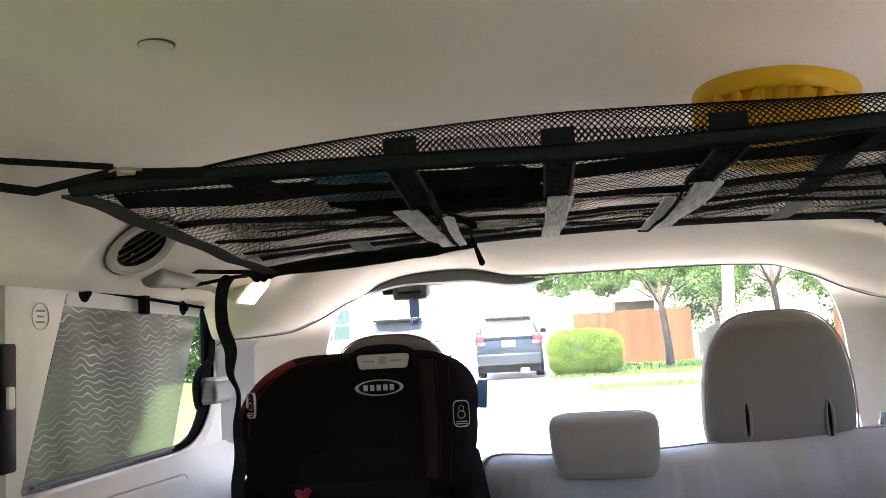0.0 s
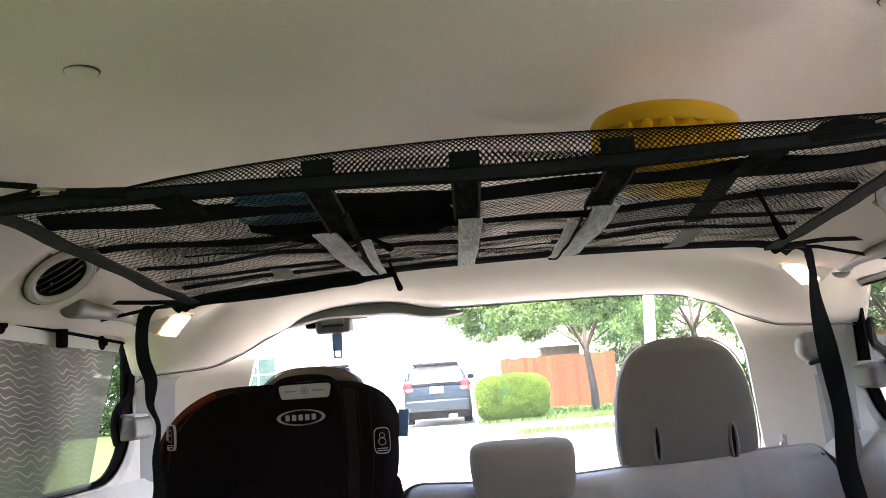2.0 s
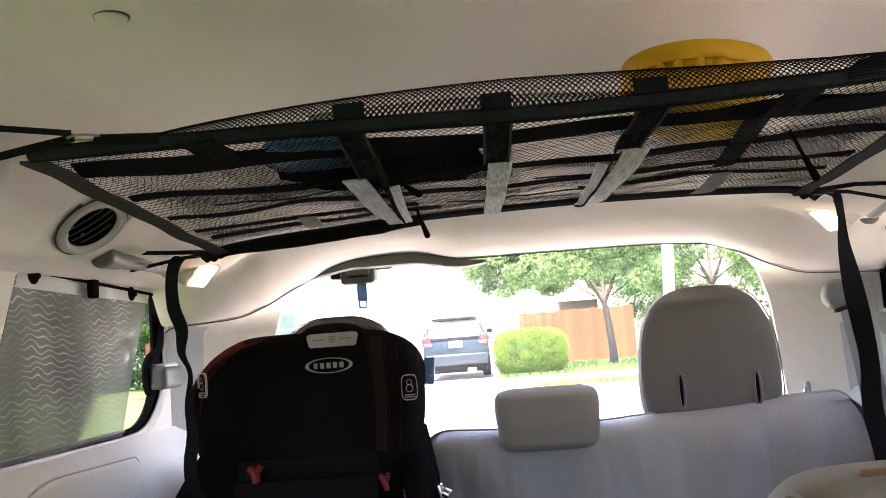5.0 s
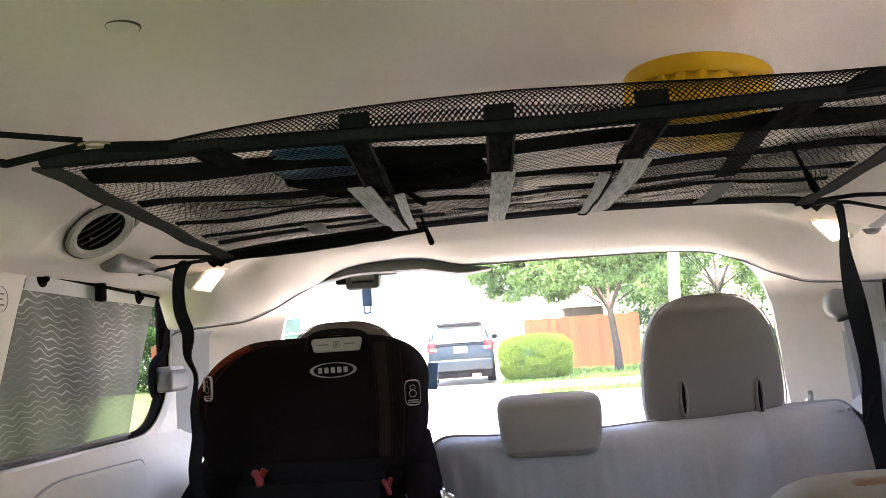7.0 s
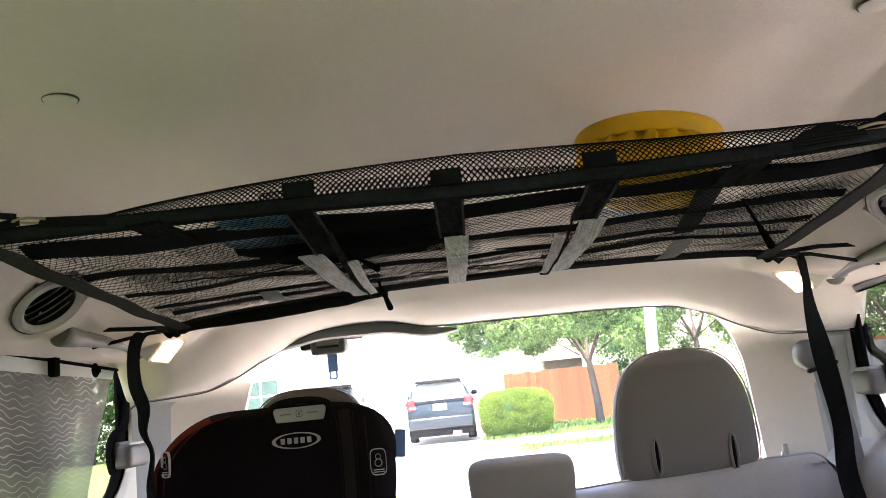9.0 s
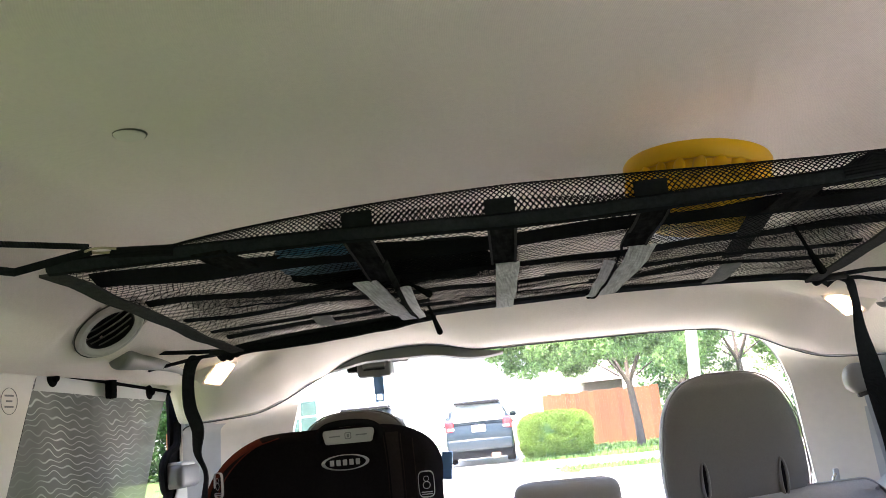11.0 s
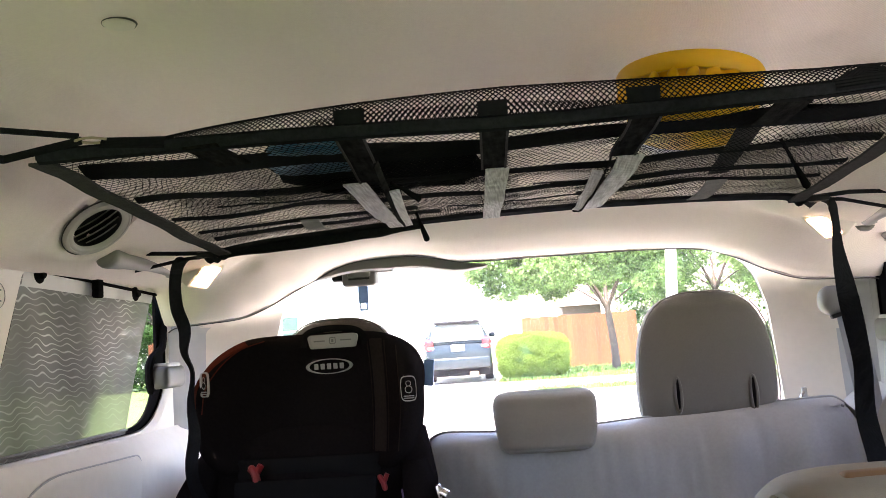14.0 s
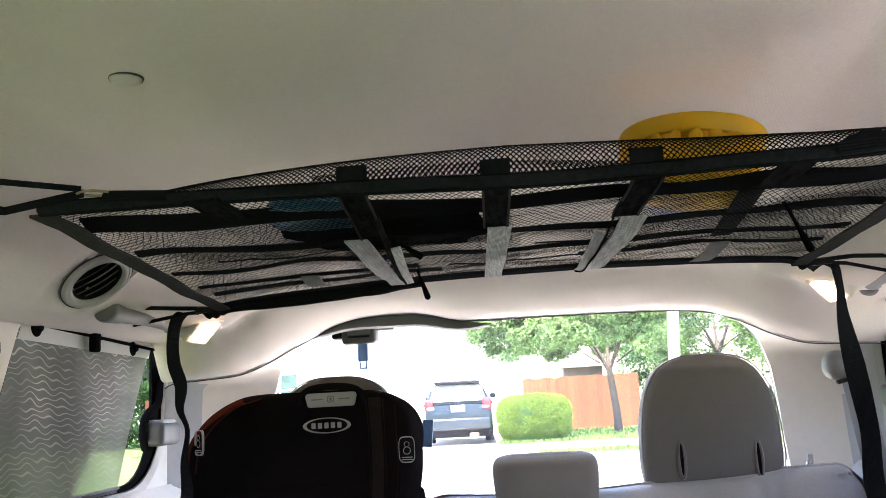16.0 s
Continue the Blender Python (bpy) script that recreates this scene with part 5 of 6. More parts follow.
part("booster_cushion", boxed((CX, 1.42, 0.80), (0.42, 0.36, 0.14), 0.05, 4), CHILD_FABRIC, child)
# blue flap on the wing's far side
part("blue_flap", boxed((CX + 0.210, CY + 0.07, 1.268), (0.020, 0.006, 0.050), 0.002, 2, Matrix.Rotation(radians(6), 4, "Y")), BLUE, child, "small blue plastic flap")

# ---- second-row seat ----
SLOT_BROWN = node_material("brown_slot", (0.20, 0.11, 0.055), 0.5)
sec = thing("captain_seat", (0.42, 0.82, 0.40), "taupe second-row seat back with a pull loop", "seat")
DX, DZ = 0.010, -0.021
rows = [(0.40, 0.43, 0.80, 0.24, 0.07), (0.9, 0.43, 0.83, 0.252, 0.075), (1.08, 0.43, 0.85, 0.256, 0.075), (1.15, 0.43, 0.855, 0.254, 0.074), (1.185, 0.43, 0.857, 0.244, 0.070), (1.205, 0.43, 0.858, 0.226, 0.060), (1.214, 0.43, 0.858, 0.20, 0.045), (1.218, 0.43, 0.858, 0.15, 0.025)]
part("backrest", moved(soft_stack(rows, 3.6, 64), Matrix.Translation((DX, 0, DZ))), SEAT_BACK, sec, "", 70)
part("belt_slot", moved(boxed((0.335, 0.836, 1.2155), (0.17, 0.018, 0.012), 0.005, 3, Matrix.Rotation(radians(-2), 4, "Y")), Matrix.Translation((DX, 0, DZ))), SLOT_BROWN, sec, "brown edged slot in the seat top")
part("dark_strip", loft([[(x, y, z) for x, z in ((0.259, 1.172), (0.42, 1.174), (0.42, 1.0), (0.338, 1.0))] for y in (0.80, 0.7785)]), HANDLE, sec, "dark grey panel on the seat back")
part("loop_hole", moved(loft([[(u * k, -d, v * k) for u, v in oval(0, 0, 0.0068, 0.0095, 4, 24)] for k, d in ((1.15, -0.006), (1.05, 0.002), (0.85, 0.002), (0.72, -0.002))], caps=False), Matrix.Translation((0.2015, 0.814, 1.176)) @ pose(0, 0, 0, 0, 24, -48)), SEAT_BACK, sec, "taupe moulded eyelet")
part("loop_hole", moved(loft([[(u * k, 0.001 - d, v * k) for u, v in oval(0, 0, 0.0068, 0.0095, 4, 24)] for k, d in ((0.86, 0.0), (0.80, 0.0012))]), Matrix.Translation((0.2015, 0.814, 1.176)) @ pose(0, 0, 0, 0, 24, -48)), BLACK_RUBBER, sec, "dark hole of the pull loop")
loop = catmull([(0.206, 0.818, 1.176), (0.190, 0.806, 1.180), (0.172, 0.800, 1.183), (0.154, 0.799, 1.179), (0.136, 0.799, 1.168), (0.123, 0.799, 1.157), (0.126, 0.799, 1.151), (0.139, 0.799, 1.157), (0.152, 0.800, 1.172), (0.162, 0.801, 1.179)], 6)
part("pull_loop", ribbon(loop, 0.0085, 0.002, (0.25, 1, 0.5)), SEAT_BACK, sec, "taupe webbing pull loop")

# ---- west window: sunshade, belt box, panel ----
shade = thing("sunshade", (-0.755, 1.5, 1.20), "black mesh car sunshade with pale wavy lines on a rod", "sunshade")
SH = [(1.347, 1.4765), (1.231, 1.190), (1.668, 1.190), (1.803, 1.466)]


def shade_point(a, b):
    """a from the front edge to the rear, b from the top to the bottom."""
    p = Vector(SH[0]).lerp(Vector(SH[3]), a).lerp(Vector(SH[1]).lerp(Vector(SH[2]), a), b)
    return Vector((-0.7500 + 0.002 * math.sin(a * 9 + b * 4), p.x, p.y))


bm = loft([[shade_point(a / 24, b / 16) for a in range(25)] for b in range(17)], closed=False, caps=False)
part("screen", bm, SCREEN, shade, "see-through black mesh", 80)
bm = loft([[shade_point(a / 24, b * 0.085 / 2) + Vector((0.003, 0, 0)) for a in range(25)] for b in range(3)], closed=False, caps=False)
part("top_strip", bm, VINYL, shade, "pale clear vinyl strip along the top")
part("rod", tube([(-0.744, 1.350, 1.481), (-0.744, 1.83, 1.461)], 0.0032, 8), BLACK_RUBBER, shade, "thin black rod")
for k, y in enumerate((1.385, 1.552, 1.718)):
    z = 1.480 - 0.042 * (y - 1.36)
    if k == 1:
        part("clip", boxed((-0.736, y, z - 0.006), (0.014, 0.020, 0.046), 0.003), BLACK_RUBBER, shade, "ribbed black clip")
    else:
        part("suction_cup", moved(revolve([(0.0, 0.010), (0.006, 0.008), (0.007, 0.003), (0.014, 0.0), (0.0145, -0.002)], 20), Matrix.Translation((-0.744, y, z - 0.006)) @ pose(0, 0, 0, 0, 90, 0)), BLACK_RUBBER, shade, "black suction cup")
part("foot_bar", tube([(-0.744, 1.252, 1.199), (-0.744, 1.665, 1.199)], 0.0024, 8), HANDLE, shade, "grey bottom bar")

for side in (-1, 1):
    b = thing("belt_guide_box", (side * 0.735, 1.86, 1.26), "grey plastic seat belt guide beside the side window", "belt guide", "belt guide boxes")
    if side > 0:
        b.location.x -= 0.027
    part("shell", boxed((side * 0.730, 1.823, 1.290), (0.046, 0.096, 0.047), 0.013, 4), BOX_GREY, b)
    part("lid", boxed((side * 0.733, 1.820, 1.3135), (0.040, 0.066, 0.010), 0.004, 3), TRIM_GREY, b)
    part("cord", tube(catmull([(side * 0.752, 1.86, 1.40), (side * 0.750, 1.845, 1.352), (side * 0.747, 1.795, 1.333), (side * 0.745, 1.770, 1.312), (side * 0.746, 1.772, 1.282), (side * 0.750, 1.79, 1.262)], 5), 0.0085, 8), BLACK_RUBBER, b, "black rubber lip")
# rear belt tower on the east pillar
bt = thing("seat_belt", (0.66, 1.85, 1.33), "grey seat belt running down from a rounded guide", "seat belt")
part("guide", moved(soft_stack([(-0.030, 0, 0, 0.012, 0.010), (-0.027, 0, 0, 0.024, 0.019), (-0.018, 0, 0, 0.034, 0.027), (0.0, 0, 0, 0.039, 0.031), (0.016, 0, 0, 0.037, 0.029), (0.027, 0, 0, 0.026, 0.020), (0.031, 0, 0, 0.010, 0.008)], 2.6, 32), Matrix.Translation((0.648, 1.872, 1.350)) @ pose(0, 0, 0, 0, 14, 0)), TRIM_PALE, bt, "pale rounded belt guide")
part("slot", boxed((0.650, 1.842, 1.327), (0.062, 0.012, 0.008), 0.003, 2, Matrix.Rotation(radians(-14), 4, "Y")), BLACK_PLASTIC, bt)
part("webbing", ribbon(catmull([(0.655, 1.843, 1.325), (0.664, 1.835, 1.22), (0.672, 1.825, 1.10), (0.680, 1.81, 0.95)], 5), 0.046, 0.0015, (1, -0.2, 0)), ribbed(node_material("grey_belt", (0.27, 0.28, 0.30), 0.6, bump=0.1), 300, (0, 0, 0), 0.5, 0.0008), bt, "grey woven belt")
ch = thing("cargo_hook", (0.60, 2.02, 1.15), "small bright cargo hook on the rear pillar", "hook")
part("plate", boxed((0.604, 2.005, 1.160), (0.012, 0.008, 0.030), 0.003), TRIM_GREY, ch)
part("loop", tube(catmull([(0.600, 1.995, 1.165), (0.590, 1.985, 1.155), (0.596, 1.985, 1.142), (0.606, 1.992, 1.148)], 5), 0.003, 8), CHROME, ch)

# centre belt holder hanging at the tailgate header
cb = thing("centre_belt", (-0.33, 1.93, 1.45), "grey ceiling belt holder with a blue buckle tongue", "seat belt")
part("holder", boxed((-0.330, 1.925, 1.472), (0.075, 0.05, 0.034), 0.008, 3), TRIM_DARK, cb)
part("holder_lid", boxed((-0.328, 1.896, 1.483), (0.050, 0.006, 0.018), 0.003, 2), HANDLE, cb)
for dx in (-0.055, 0.050):
    part("mount_arm", boxed((-0.330 + dx, 1.93, 1.487), (0.045, 0.02, 0.008), 0.003, 2), HANDLE, cb)
part("slot", boxed((-0.328, 1.8955, 1.470), (0.046, 0.006, 0.004), 0.001, 1), BLACK_PLASTIC, cb)
part("side_knob", boxed((-0.377, 1.925, 1.478), (0.03, 0.03, 0.02), 0.006, 2), BLACK_PLASTIC, cb)
part("tongue", boxed((-0.325, 1.92, 1.438), (0.022, 0.006, 0.040), 0.002, 2), BLUE, cb, "blue buckle tongue")
for dx in (-0.007, 0.007):
    part("tip", boxed((-0.325 + dx, 1.92, 1.411), (0.004, 0.003, 0.016), 0.001, 1), BLUE, cb)
part("tip", boxed((-0.325, 1.92, 1.404), (0.018, 0.003, 0.004), 0.001, 1), BLUE, cb)
arch_pts = [Vector((x, 1.868, 1.4865 + belt_arch(x) - 0.011)) for x in (-0.46 + 0.41 * k / 30 for k in range(31))]
part("recess_trim", ribbon(arch_pts, 0.012, 0.010, (0, 0.4, 1), widths=[0.003 + 0.031 * math.sin(math.pi * k / 30) ** 0.8 for k in range(31)]), HANDLE, cb, "grey arched trim over the belt holder")

# moulded outline on the lower west panel, airbag mark, door gap
pan = thing("side_panel", (-0.715, 1.6, 0.9), "pale moulded quarter panel with a raised outline", "trim panel")
o = rounded_outline([(1.232, 0.60), (1.222, 1.163), (1.672, 1.152), (1.555, 0.60)], [0.005, 0.19, 0.030, 0.03], 14)
c = Vector((1.5, 0.85))
part("raised_field", loft([[(-x, (c + (p - c) * k).x, (c + (p - c) * k).y) for p in o] for k, x in ((1.0, 0.728), (1.0, 0.7190), (0.985, 0.7150), (0.97, 0.7135))]), TRIM, pan)
part("groove", tube([(-0.7185, p.x, p.y) for p in o] + [(-0.7185, o[0].x, o[0].y)], 0.0016, 6), TRIM_GREY, pan)
mk = thing("airbag_mark", (-0.744, 1.252, 1.43), "small round moulded mark with illegible lettering", "emblem")
part("ring", loft([[(-0.7445 - d, 1.274 + u * k, 1.435 + v * k) for u, v in oval(0, 0, 0.0195, 0.0195, 2, 32)] for k, d in ((1.0, 0.0), (1.0, -0.0008), (0.965, -0.0008), (0.965, 0.0))], caps=False), TRIM_PALE, mk)
for r in range(3):
    part("bar", boxed((-0.7442, 1.274, 1.443 - 0.008 * r), (0.0008, 0.020 - 0.006 * (r % 2), 0.0026)), TRIM_PALE, mk)
lt = thing("door_latch", (-0.75, 1.18, 1.30), "dark recessed catch on the sliding door pillar", "latch")
part("plate", boxed((-0.748, 1.206, 1.312), (0.012, 0.030, 0.172), 0.005), BLACK_PLASTIC, lt)
part("button", boxed((-0.741, 1.204, 1.325), (0.008, 0.014, 0.03), 0.003), TRIM, lt)

# ---- outside ----
GRASS = node_material("lawn", (0.085, 0.155, 0.04), 0.9, spread=0.35, scale=14, coarse=0.8, bump=0.8, bump_scale=60)
CONCRETE = node_material("pale_concrete", (0.53, 0.515, 0.48), 0.85, spread=0.10, scale=6, coarse=0.5, bump=0.3, bump_scale=40)
ROAD = node_material("worn_concrete_road", (0.42, 0.41, 0.39), 0.85, spread=0.12, scale=5, coarse=0.4, bump=0.4, bump_scale=60)


def ground_z(y):
    return interp(y, [(2.0, 0.0), (12.0, 0.27), (14.0, 0.30), (400, 0.36)])


def sheet(name, outline, lift, material, label, category, ny=1):
    """A flat sheet on the ground between two y values: rows of (y, x0, x1)."""
    bm = bmesh.new()
    rows = [[bm.verts.new((x0, y, ground_z(y) + lift)), bm.verts.new((x1, y, ground_z(y) + lift))] for y, x0, x1 in outline]
    for a, b in zip(rows, rows[1:]):
        bm.faces.new((a[0], a[1], b[1], b[0]))
    ob = mesh_object(name, bm, material)
    return tagged(ob, label, category, kind="structure")


sheet("ground", [(y, -300, 300) for y in (-60, -10, 0, 2, 4, 6, 8, 10, 12, 14, 30, 60, 300)], 0.0, GRASS, "green lawn spreading to the horizon", "lawn")
sheet("driveway", [(y, -1.3, 3.5 if y < 5 else 8.0) for y in (-12, 0, 2, 4, 4.99, 5, 6, 8, 10, 10.5)], 0.02, CONCRETE, "bright pale concrete driveway", "driveway")
sheet("road", [(10.5, -4.6, 80), (11, -5.3, 80), (12, -5.8, 80), (13.5, -5.8, 80), (14.6, -5.4, 80), (15.1, -4.8, 80)], 0.012, ROAD, "sunlit pale concrete street", "road")
sheet("driveway_far", [(14.9, -5.0, 0.50), (15.1, -5.2, 0.45), (15.6, -5.2, 0.10), (16.4, -5.2, 0.02), (16.7, -5.2, -0.1), (18, -5.2, -0.62), (20, -5.2, -0.66), (30, -5.2, -0.6), (38, -5.2, -0.55)], 0.016, CONCRETE, "pale driveway across the street", "driveway")
sheet("pavement", [(y, -0.62 + 0.3 * (18 - y), 40) for y in (16.7, 18, 19.4)], 0.020, CONCRETE, "pale concrete pavement", "pavement")
kerb = mesh_object("kerb", boxed((20.6, 15.15, 0.29), (40.2, 0.16, 0.10), 0.02), CONCRETE)
tagged(kerb, "pale concrete kerb along the verge", "kerb", kind="structure")


def leaf_material(name, colour, spread):
    m = node_material(name, colour, 0.55, spread=spread, scale=3, coarse=1.0, bump=0)
    n, l = m.node_tree.nodes, m.node_tree.links
    geo, hsv = n.new("ShaderNodeNewGeometry"), n.new("ShaderNodeHueSaturation")
    mr = n.new("ShaderNodeMapRange")
    mr.inputs["To Min"].default_value, mr.inputs["To Max"].default_value = 0.55, 1.5
    l.new(geo.outputs["Random Per Island"], mr.inputs["Value"])
    b = n["Principled BSDF"]
    src = b.inputs["Base Color"].links[0].from_socket
    l.new(mr.outputs[0], hsv.inputs["Value"])
    l.new(src, hsv.inputs["Color"])
    l.new(hsv.outputs[0], b.inputs["Base Color"])
    tr, mix, out = n.new("ShaderNodeBsdfTranslucent"), n.new("ShaderNodeMixShader"), n["Material Output"]
    l.new(hsv.outputs[0], tr.inputs["Color"])
    mix.inputs[0].default_value = 0.35
    l.new(b.outputs[0], mix.inputs[1])
    l.new(tr.outputs[0], mix.inputs[2])
    l.new(mix.outputs[0], out.inputs[0])
    return m


LEAF = leaf_material("tree_leaves", (0.125, 0.225, 0.070), 0.3)
LEAF_BUSH = leaf_material("clipped_leaves", (0.085, 0.165, 0.012), 0.3)
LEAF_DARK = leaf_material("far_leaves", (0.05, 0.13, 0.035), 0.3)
BARK = node_material("grey_bark", (0.058, 0.048, 0.040), 0.9, spread=0.3, scale=12, bump=0.9, bump_scale=30)
FENCE = node_material("red_cedar", (0.150, 0.050, 0.018), 0.8, spread=0.25, scale=9, coarse=1.5, bump=0.3, bump_scale=60)


def leaves(centres, per, size, seed):
    """Many small leaves scattered about clump centres (x, y, z, radius)."""
    g = np.random.default_rng(seed)
    verts, faces = [], []
    for x, y, z, r in centres:
        p = g.normal(0, 1, (per, 3))
        p /= np.linalg.norm(p, axis=1)[:, None]
        p *= r * g.uniform(0.35, 1.0, (per, 1)) ** 0.6
        p[:, 2] *= 0.75
        a = g.normal(0, 1, (per, 3))
        b = g.normal(0, 1, (per, 3))
        a /= np.linalg.norm(a, axis=1)[:, None]
        b -= a * (a * b).sum(1)[:, None]
        b /= np.linalg.norm(b, axis=1)[:, None]
        s = size * g.uniform(0.6, 1.4, (per, 1))
        c = p + (x, y, z)
        for q0, q1, q2, q3 in zip(c - a * s, c + b * s * 0.5, c + a * s, c - b * s * 0.5):
            o = len(verts)
            verts += [q0, q1, q2, q3]
            faces.append((o, o + 1, o + 2, o + 3))
    me = bpy.data.meshes.new("crown")
    me.from_pydata([tuple(v) for v in verts], [], faces)
    me.update()
    return me


def tree(x, y, h_fork, crown_c, crown_r, label, seed, clumps=46, per=150, size=0.09, trunk=0.095, leaf=None):
    g = random.Random(seed)
    z0 = ground_z(y) - 0.05
    t = thing("tree", (x, y, z0), label, "tree", "street trees")
    fork = Vector((x - 0.12, y, z0 + h_fork))
    part("trunk", tube(catmull([(x, y, z0), (x - 0.02, y, z0 + h_fork * 0.4), fork], 5), [trunk * (1.25 - 0.35 * k / 10) for k in range(11)], 10), BARK, t)
    cs = []
    for k in range(clumps):
        a, e = g.uniform(0, 2 * math.pi), g.uniform(-1, 1)
        rr = g.uniform(0.25, 1) ** 0.5
        cs.append((crown_c[0] + crown_r[0] * rr * math.cos(a) * math.sqrt(1 - e * e * 0.6), crown_c[1] + crown_r[1] * rr * math.sin(a), crown_c[2] + crown_r[2] * e * rr, g.uniform(0.24, 0.46)))
    cs = [c for c in cs if not (c[1] < y + 0.5 and abs(c[0] - fork.x) < 0.75 and c[2] < fork.z + 0.75)]
    for k in range(6):
        c = fork + Vector(((-0.85, -0.3, 1.35), (0.95, -0.2, 1.75), (0.05, 0.5, 1.6), (-1.7, 0.3, 1.0), (1.6, -0.2, 0.9), (-1.5, -0.5, 1.7))[k]) * (crown_r[0] / 3.0)
        m = fork.lerp(c, 0.45) + Vector((0, 0, 0.06))
        a = fork - Vector((0, 0, 0.1)) if k < 3 else fork.lerp(c, 0.12)
        part("limb", tube(catmull([a, m, c], 4), [trunk * (0.72 if k < 3 else 0.30) * (1 - 0.8 * i / 8) for i in range(9)], 7), BARK, t)
    raw_part("crown", leaves(cs, per, size, seed), leaf or LEAF, t)
    return t


tree(2.42, 23.0, 1.75, (1.55, 22.7, 3.75), (3.1, 1.5, 1.45), "leafy street tree with a forked grey trunk on the verge", 3, clumps=430, per=420, size=0.042)
tree(6.2, 27.0, 2.2, (6.0, 27.0, 4.0), (2.6, 2.0, 2.2), "leafy green tree beside the fence", 5, clumps=300, per=280, size=0.042)
tree(4.9, 30.0, 1.6, (4.7, 30.0, 2.6), (1.3, 1.3, 1.6), "leafy green tree behind the fence", 7, clumps=110, per=130, size=0.055, leaf=LEAF_DARK)

# clipped bush
bush = thing("bush", (0.2, 20.6, 0.30), "clipped bright green rounded bush on the verge", "bush")
g = random.Random(9)
cs = []
for k in range(260):
    u, v, w = g.uniform(-1, 1), g.uniform(-1, 1), g.uniform(-1, 1)
    n = (abs(u) ** 4 + abs(v) ** 4 + abs(w) ** 4) ** 0.25
    f = 1 / max(n, 1e-3)
    cs.append((0.20 + 0.75 * u * f, 20.6 + 0.60 * v * f, 0.86 + 0.44 * w * f, 0.18))
raw_part("foliage", leaves(cs, 400, 0.0155, 9), LEAF_BUSH, bush)
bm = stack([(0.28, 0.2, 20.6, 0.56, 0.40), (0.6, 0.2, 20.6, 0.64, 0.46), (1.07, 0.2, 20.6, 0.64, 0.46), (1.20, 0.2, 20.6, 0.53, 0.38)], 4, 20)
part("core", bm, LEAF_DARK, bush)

# verge grass tufts
gr = np.random.default_rng(12)
verts, faces = [], []
for x, y in zip(np.concatenate([gr.uniform(0.2, 9, 4500), gr.uniform(-0.6, 9, 7500)]), np.concatenate([gr.uniform(15.3, 16.65, 4500), 19.45 + 6.5 * gr.uniform(0, 1, 7500) ** 1.6])):
    z, s, a = ground_z(y), gr.uniform(0.05, 0.12), gr.uniform(0, 6.28)
    o = len(verts)
    dx, dy = 0.02 * math.cos(a), 0.02 * math.sin(a)
    verts += [(x - dx, y - dy, z), (x + dx, y + dy, z), (x + 0.4 * s * math.sin(a * 3), y, z + s)]
    faces.append((o, o + 1, o + 2))
me = bpy.data.meshes.new("grass")
me.from_pydata(verts, [], faces)
me.materials.append(leaf_material("grass_blades", (0.13, 0.23, 0.06), 0.3))
tagged(new("grass", me), "uneven blades of verge grass", "grass", kind="stuff")

# fence of upright boards
fence = thing("fence", (1.7, 26.3, 0.3), "reddish cedar board fence behind the verge", "fence")
shared = []
for k in range(5):
    bm = boxed((0, 0, 0.80), (0.139, 0.02, 1.58 + 0.015 * math.sin(k * 2.1)), 0.004, 1)
    me = bpy.data.meshes.new("board")
    bm.to_mesh(me)
    bm.free()
    me.materials.append(FENCE)
    shared.append(me)
for m in (FENCE,):
    n, l = m.node_tree.nodes, m.node_tree.links
    info, hsv, mr = n.new("ShaderNodeObjectInfo"), n.new("ShaderNodeHueSaturation"), n.new("ShaderNodeMapRange")
    mr.inputs["To Min"].default_value, mr.inputs["To Max"].default_value = 0.75, 1.25
    b = n["Principled BSDF"]
    src = b.inputs["Base Color"].links[0].from_socket
    l.new(info.outputs["Random"], mr.inputs["Value"])
    l.new(mr.outputs[0], hsv.inputs["Value"])
    l.new(src, hsv.inputs["Color"])
    l.new(hsv.outputs[0], b.inputs["Base Color"])
for k in range(25):
    ob = new("board", shared[k % 5])
    ob.parent = fence
    ob.location = (-1.65 + 0.14 * k, 0, 0.02 * math.sin(k * 1.7))
for z in (0.35, 1.25):
    part("rail", boxed((1.72, 26.35, 0.3 + z), (3.5, 0.05, 0.09), 0.01), FENCE, fence)

grey_fence = thing("fence", (4.05, 28.0, 0.3), "short weathered grey board fence beyond the tree", "fence")
GREY_BOARD = node_material("weathered_grey_wood", (0.20, 0.18, 0.16), 0.85, spread=0.25, scale=9, coarse=1.5, bump=0.3, bump_scale=60)
for k in range(6):
    part("board", boxed((3.93 + 0.125 * k, 28.0 + 0.05 * k, 0.70 + 0.03 * k), (0.12, 0.02, 0.86 + 0.06 * k), 0.004, 1), GREY_BOARD, grey_fence)

# white pole
pole = mesh_object("lamp_post", tube([(3.05, 18.0, 0.3), (3.22, 18.0, 3.0), (3.42, 18.0, 6.0)], [0.12, 0.115, 0.11], 20), node_material("white_paint", (0.8, 0.8, 0.79), 0.5, spread=0.04))
tagged(pole, "plain white painted street post", "post")

# white house across the street
SIDING = ribbed(node_material("white_siding", (0.80, 0.80, 0.79), 0.7, spread=0.04, scale=8), 4.5, (0, 90, 0), 0.5, 0.01)
ROOF = node_material("grey_shingles", (0.17, 0.165, 0.16), 0.9, spread=0.25, scale=12, bump=0.6, bump_scale=30)
PANE = node_material("dark_window_pane", (0.05, 0.09, 0.085), 0.1, spread=0.2, scale=2, bump=0)
house = thing("house", (-10, 42, 0.3), "white sided house with a grey roof across the street", "house")
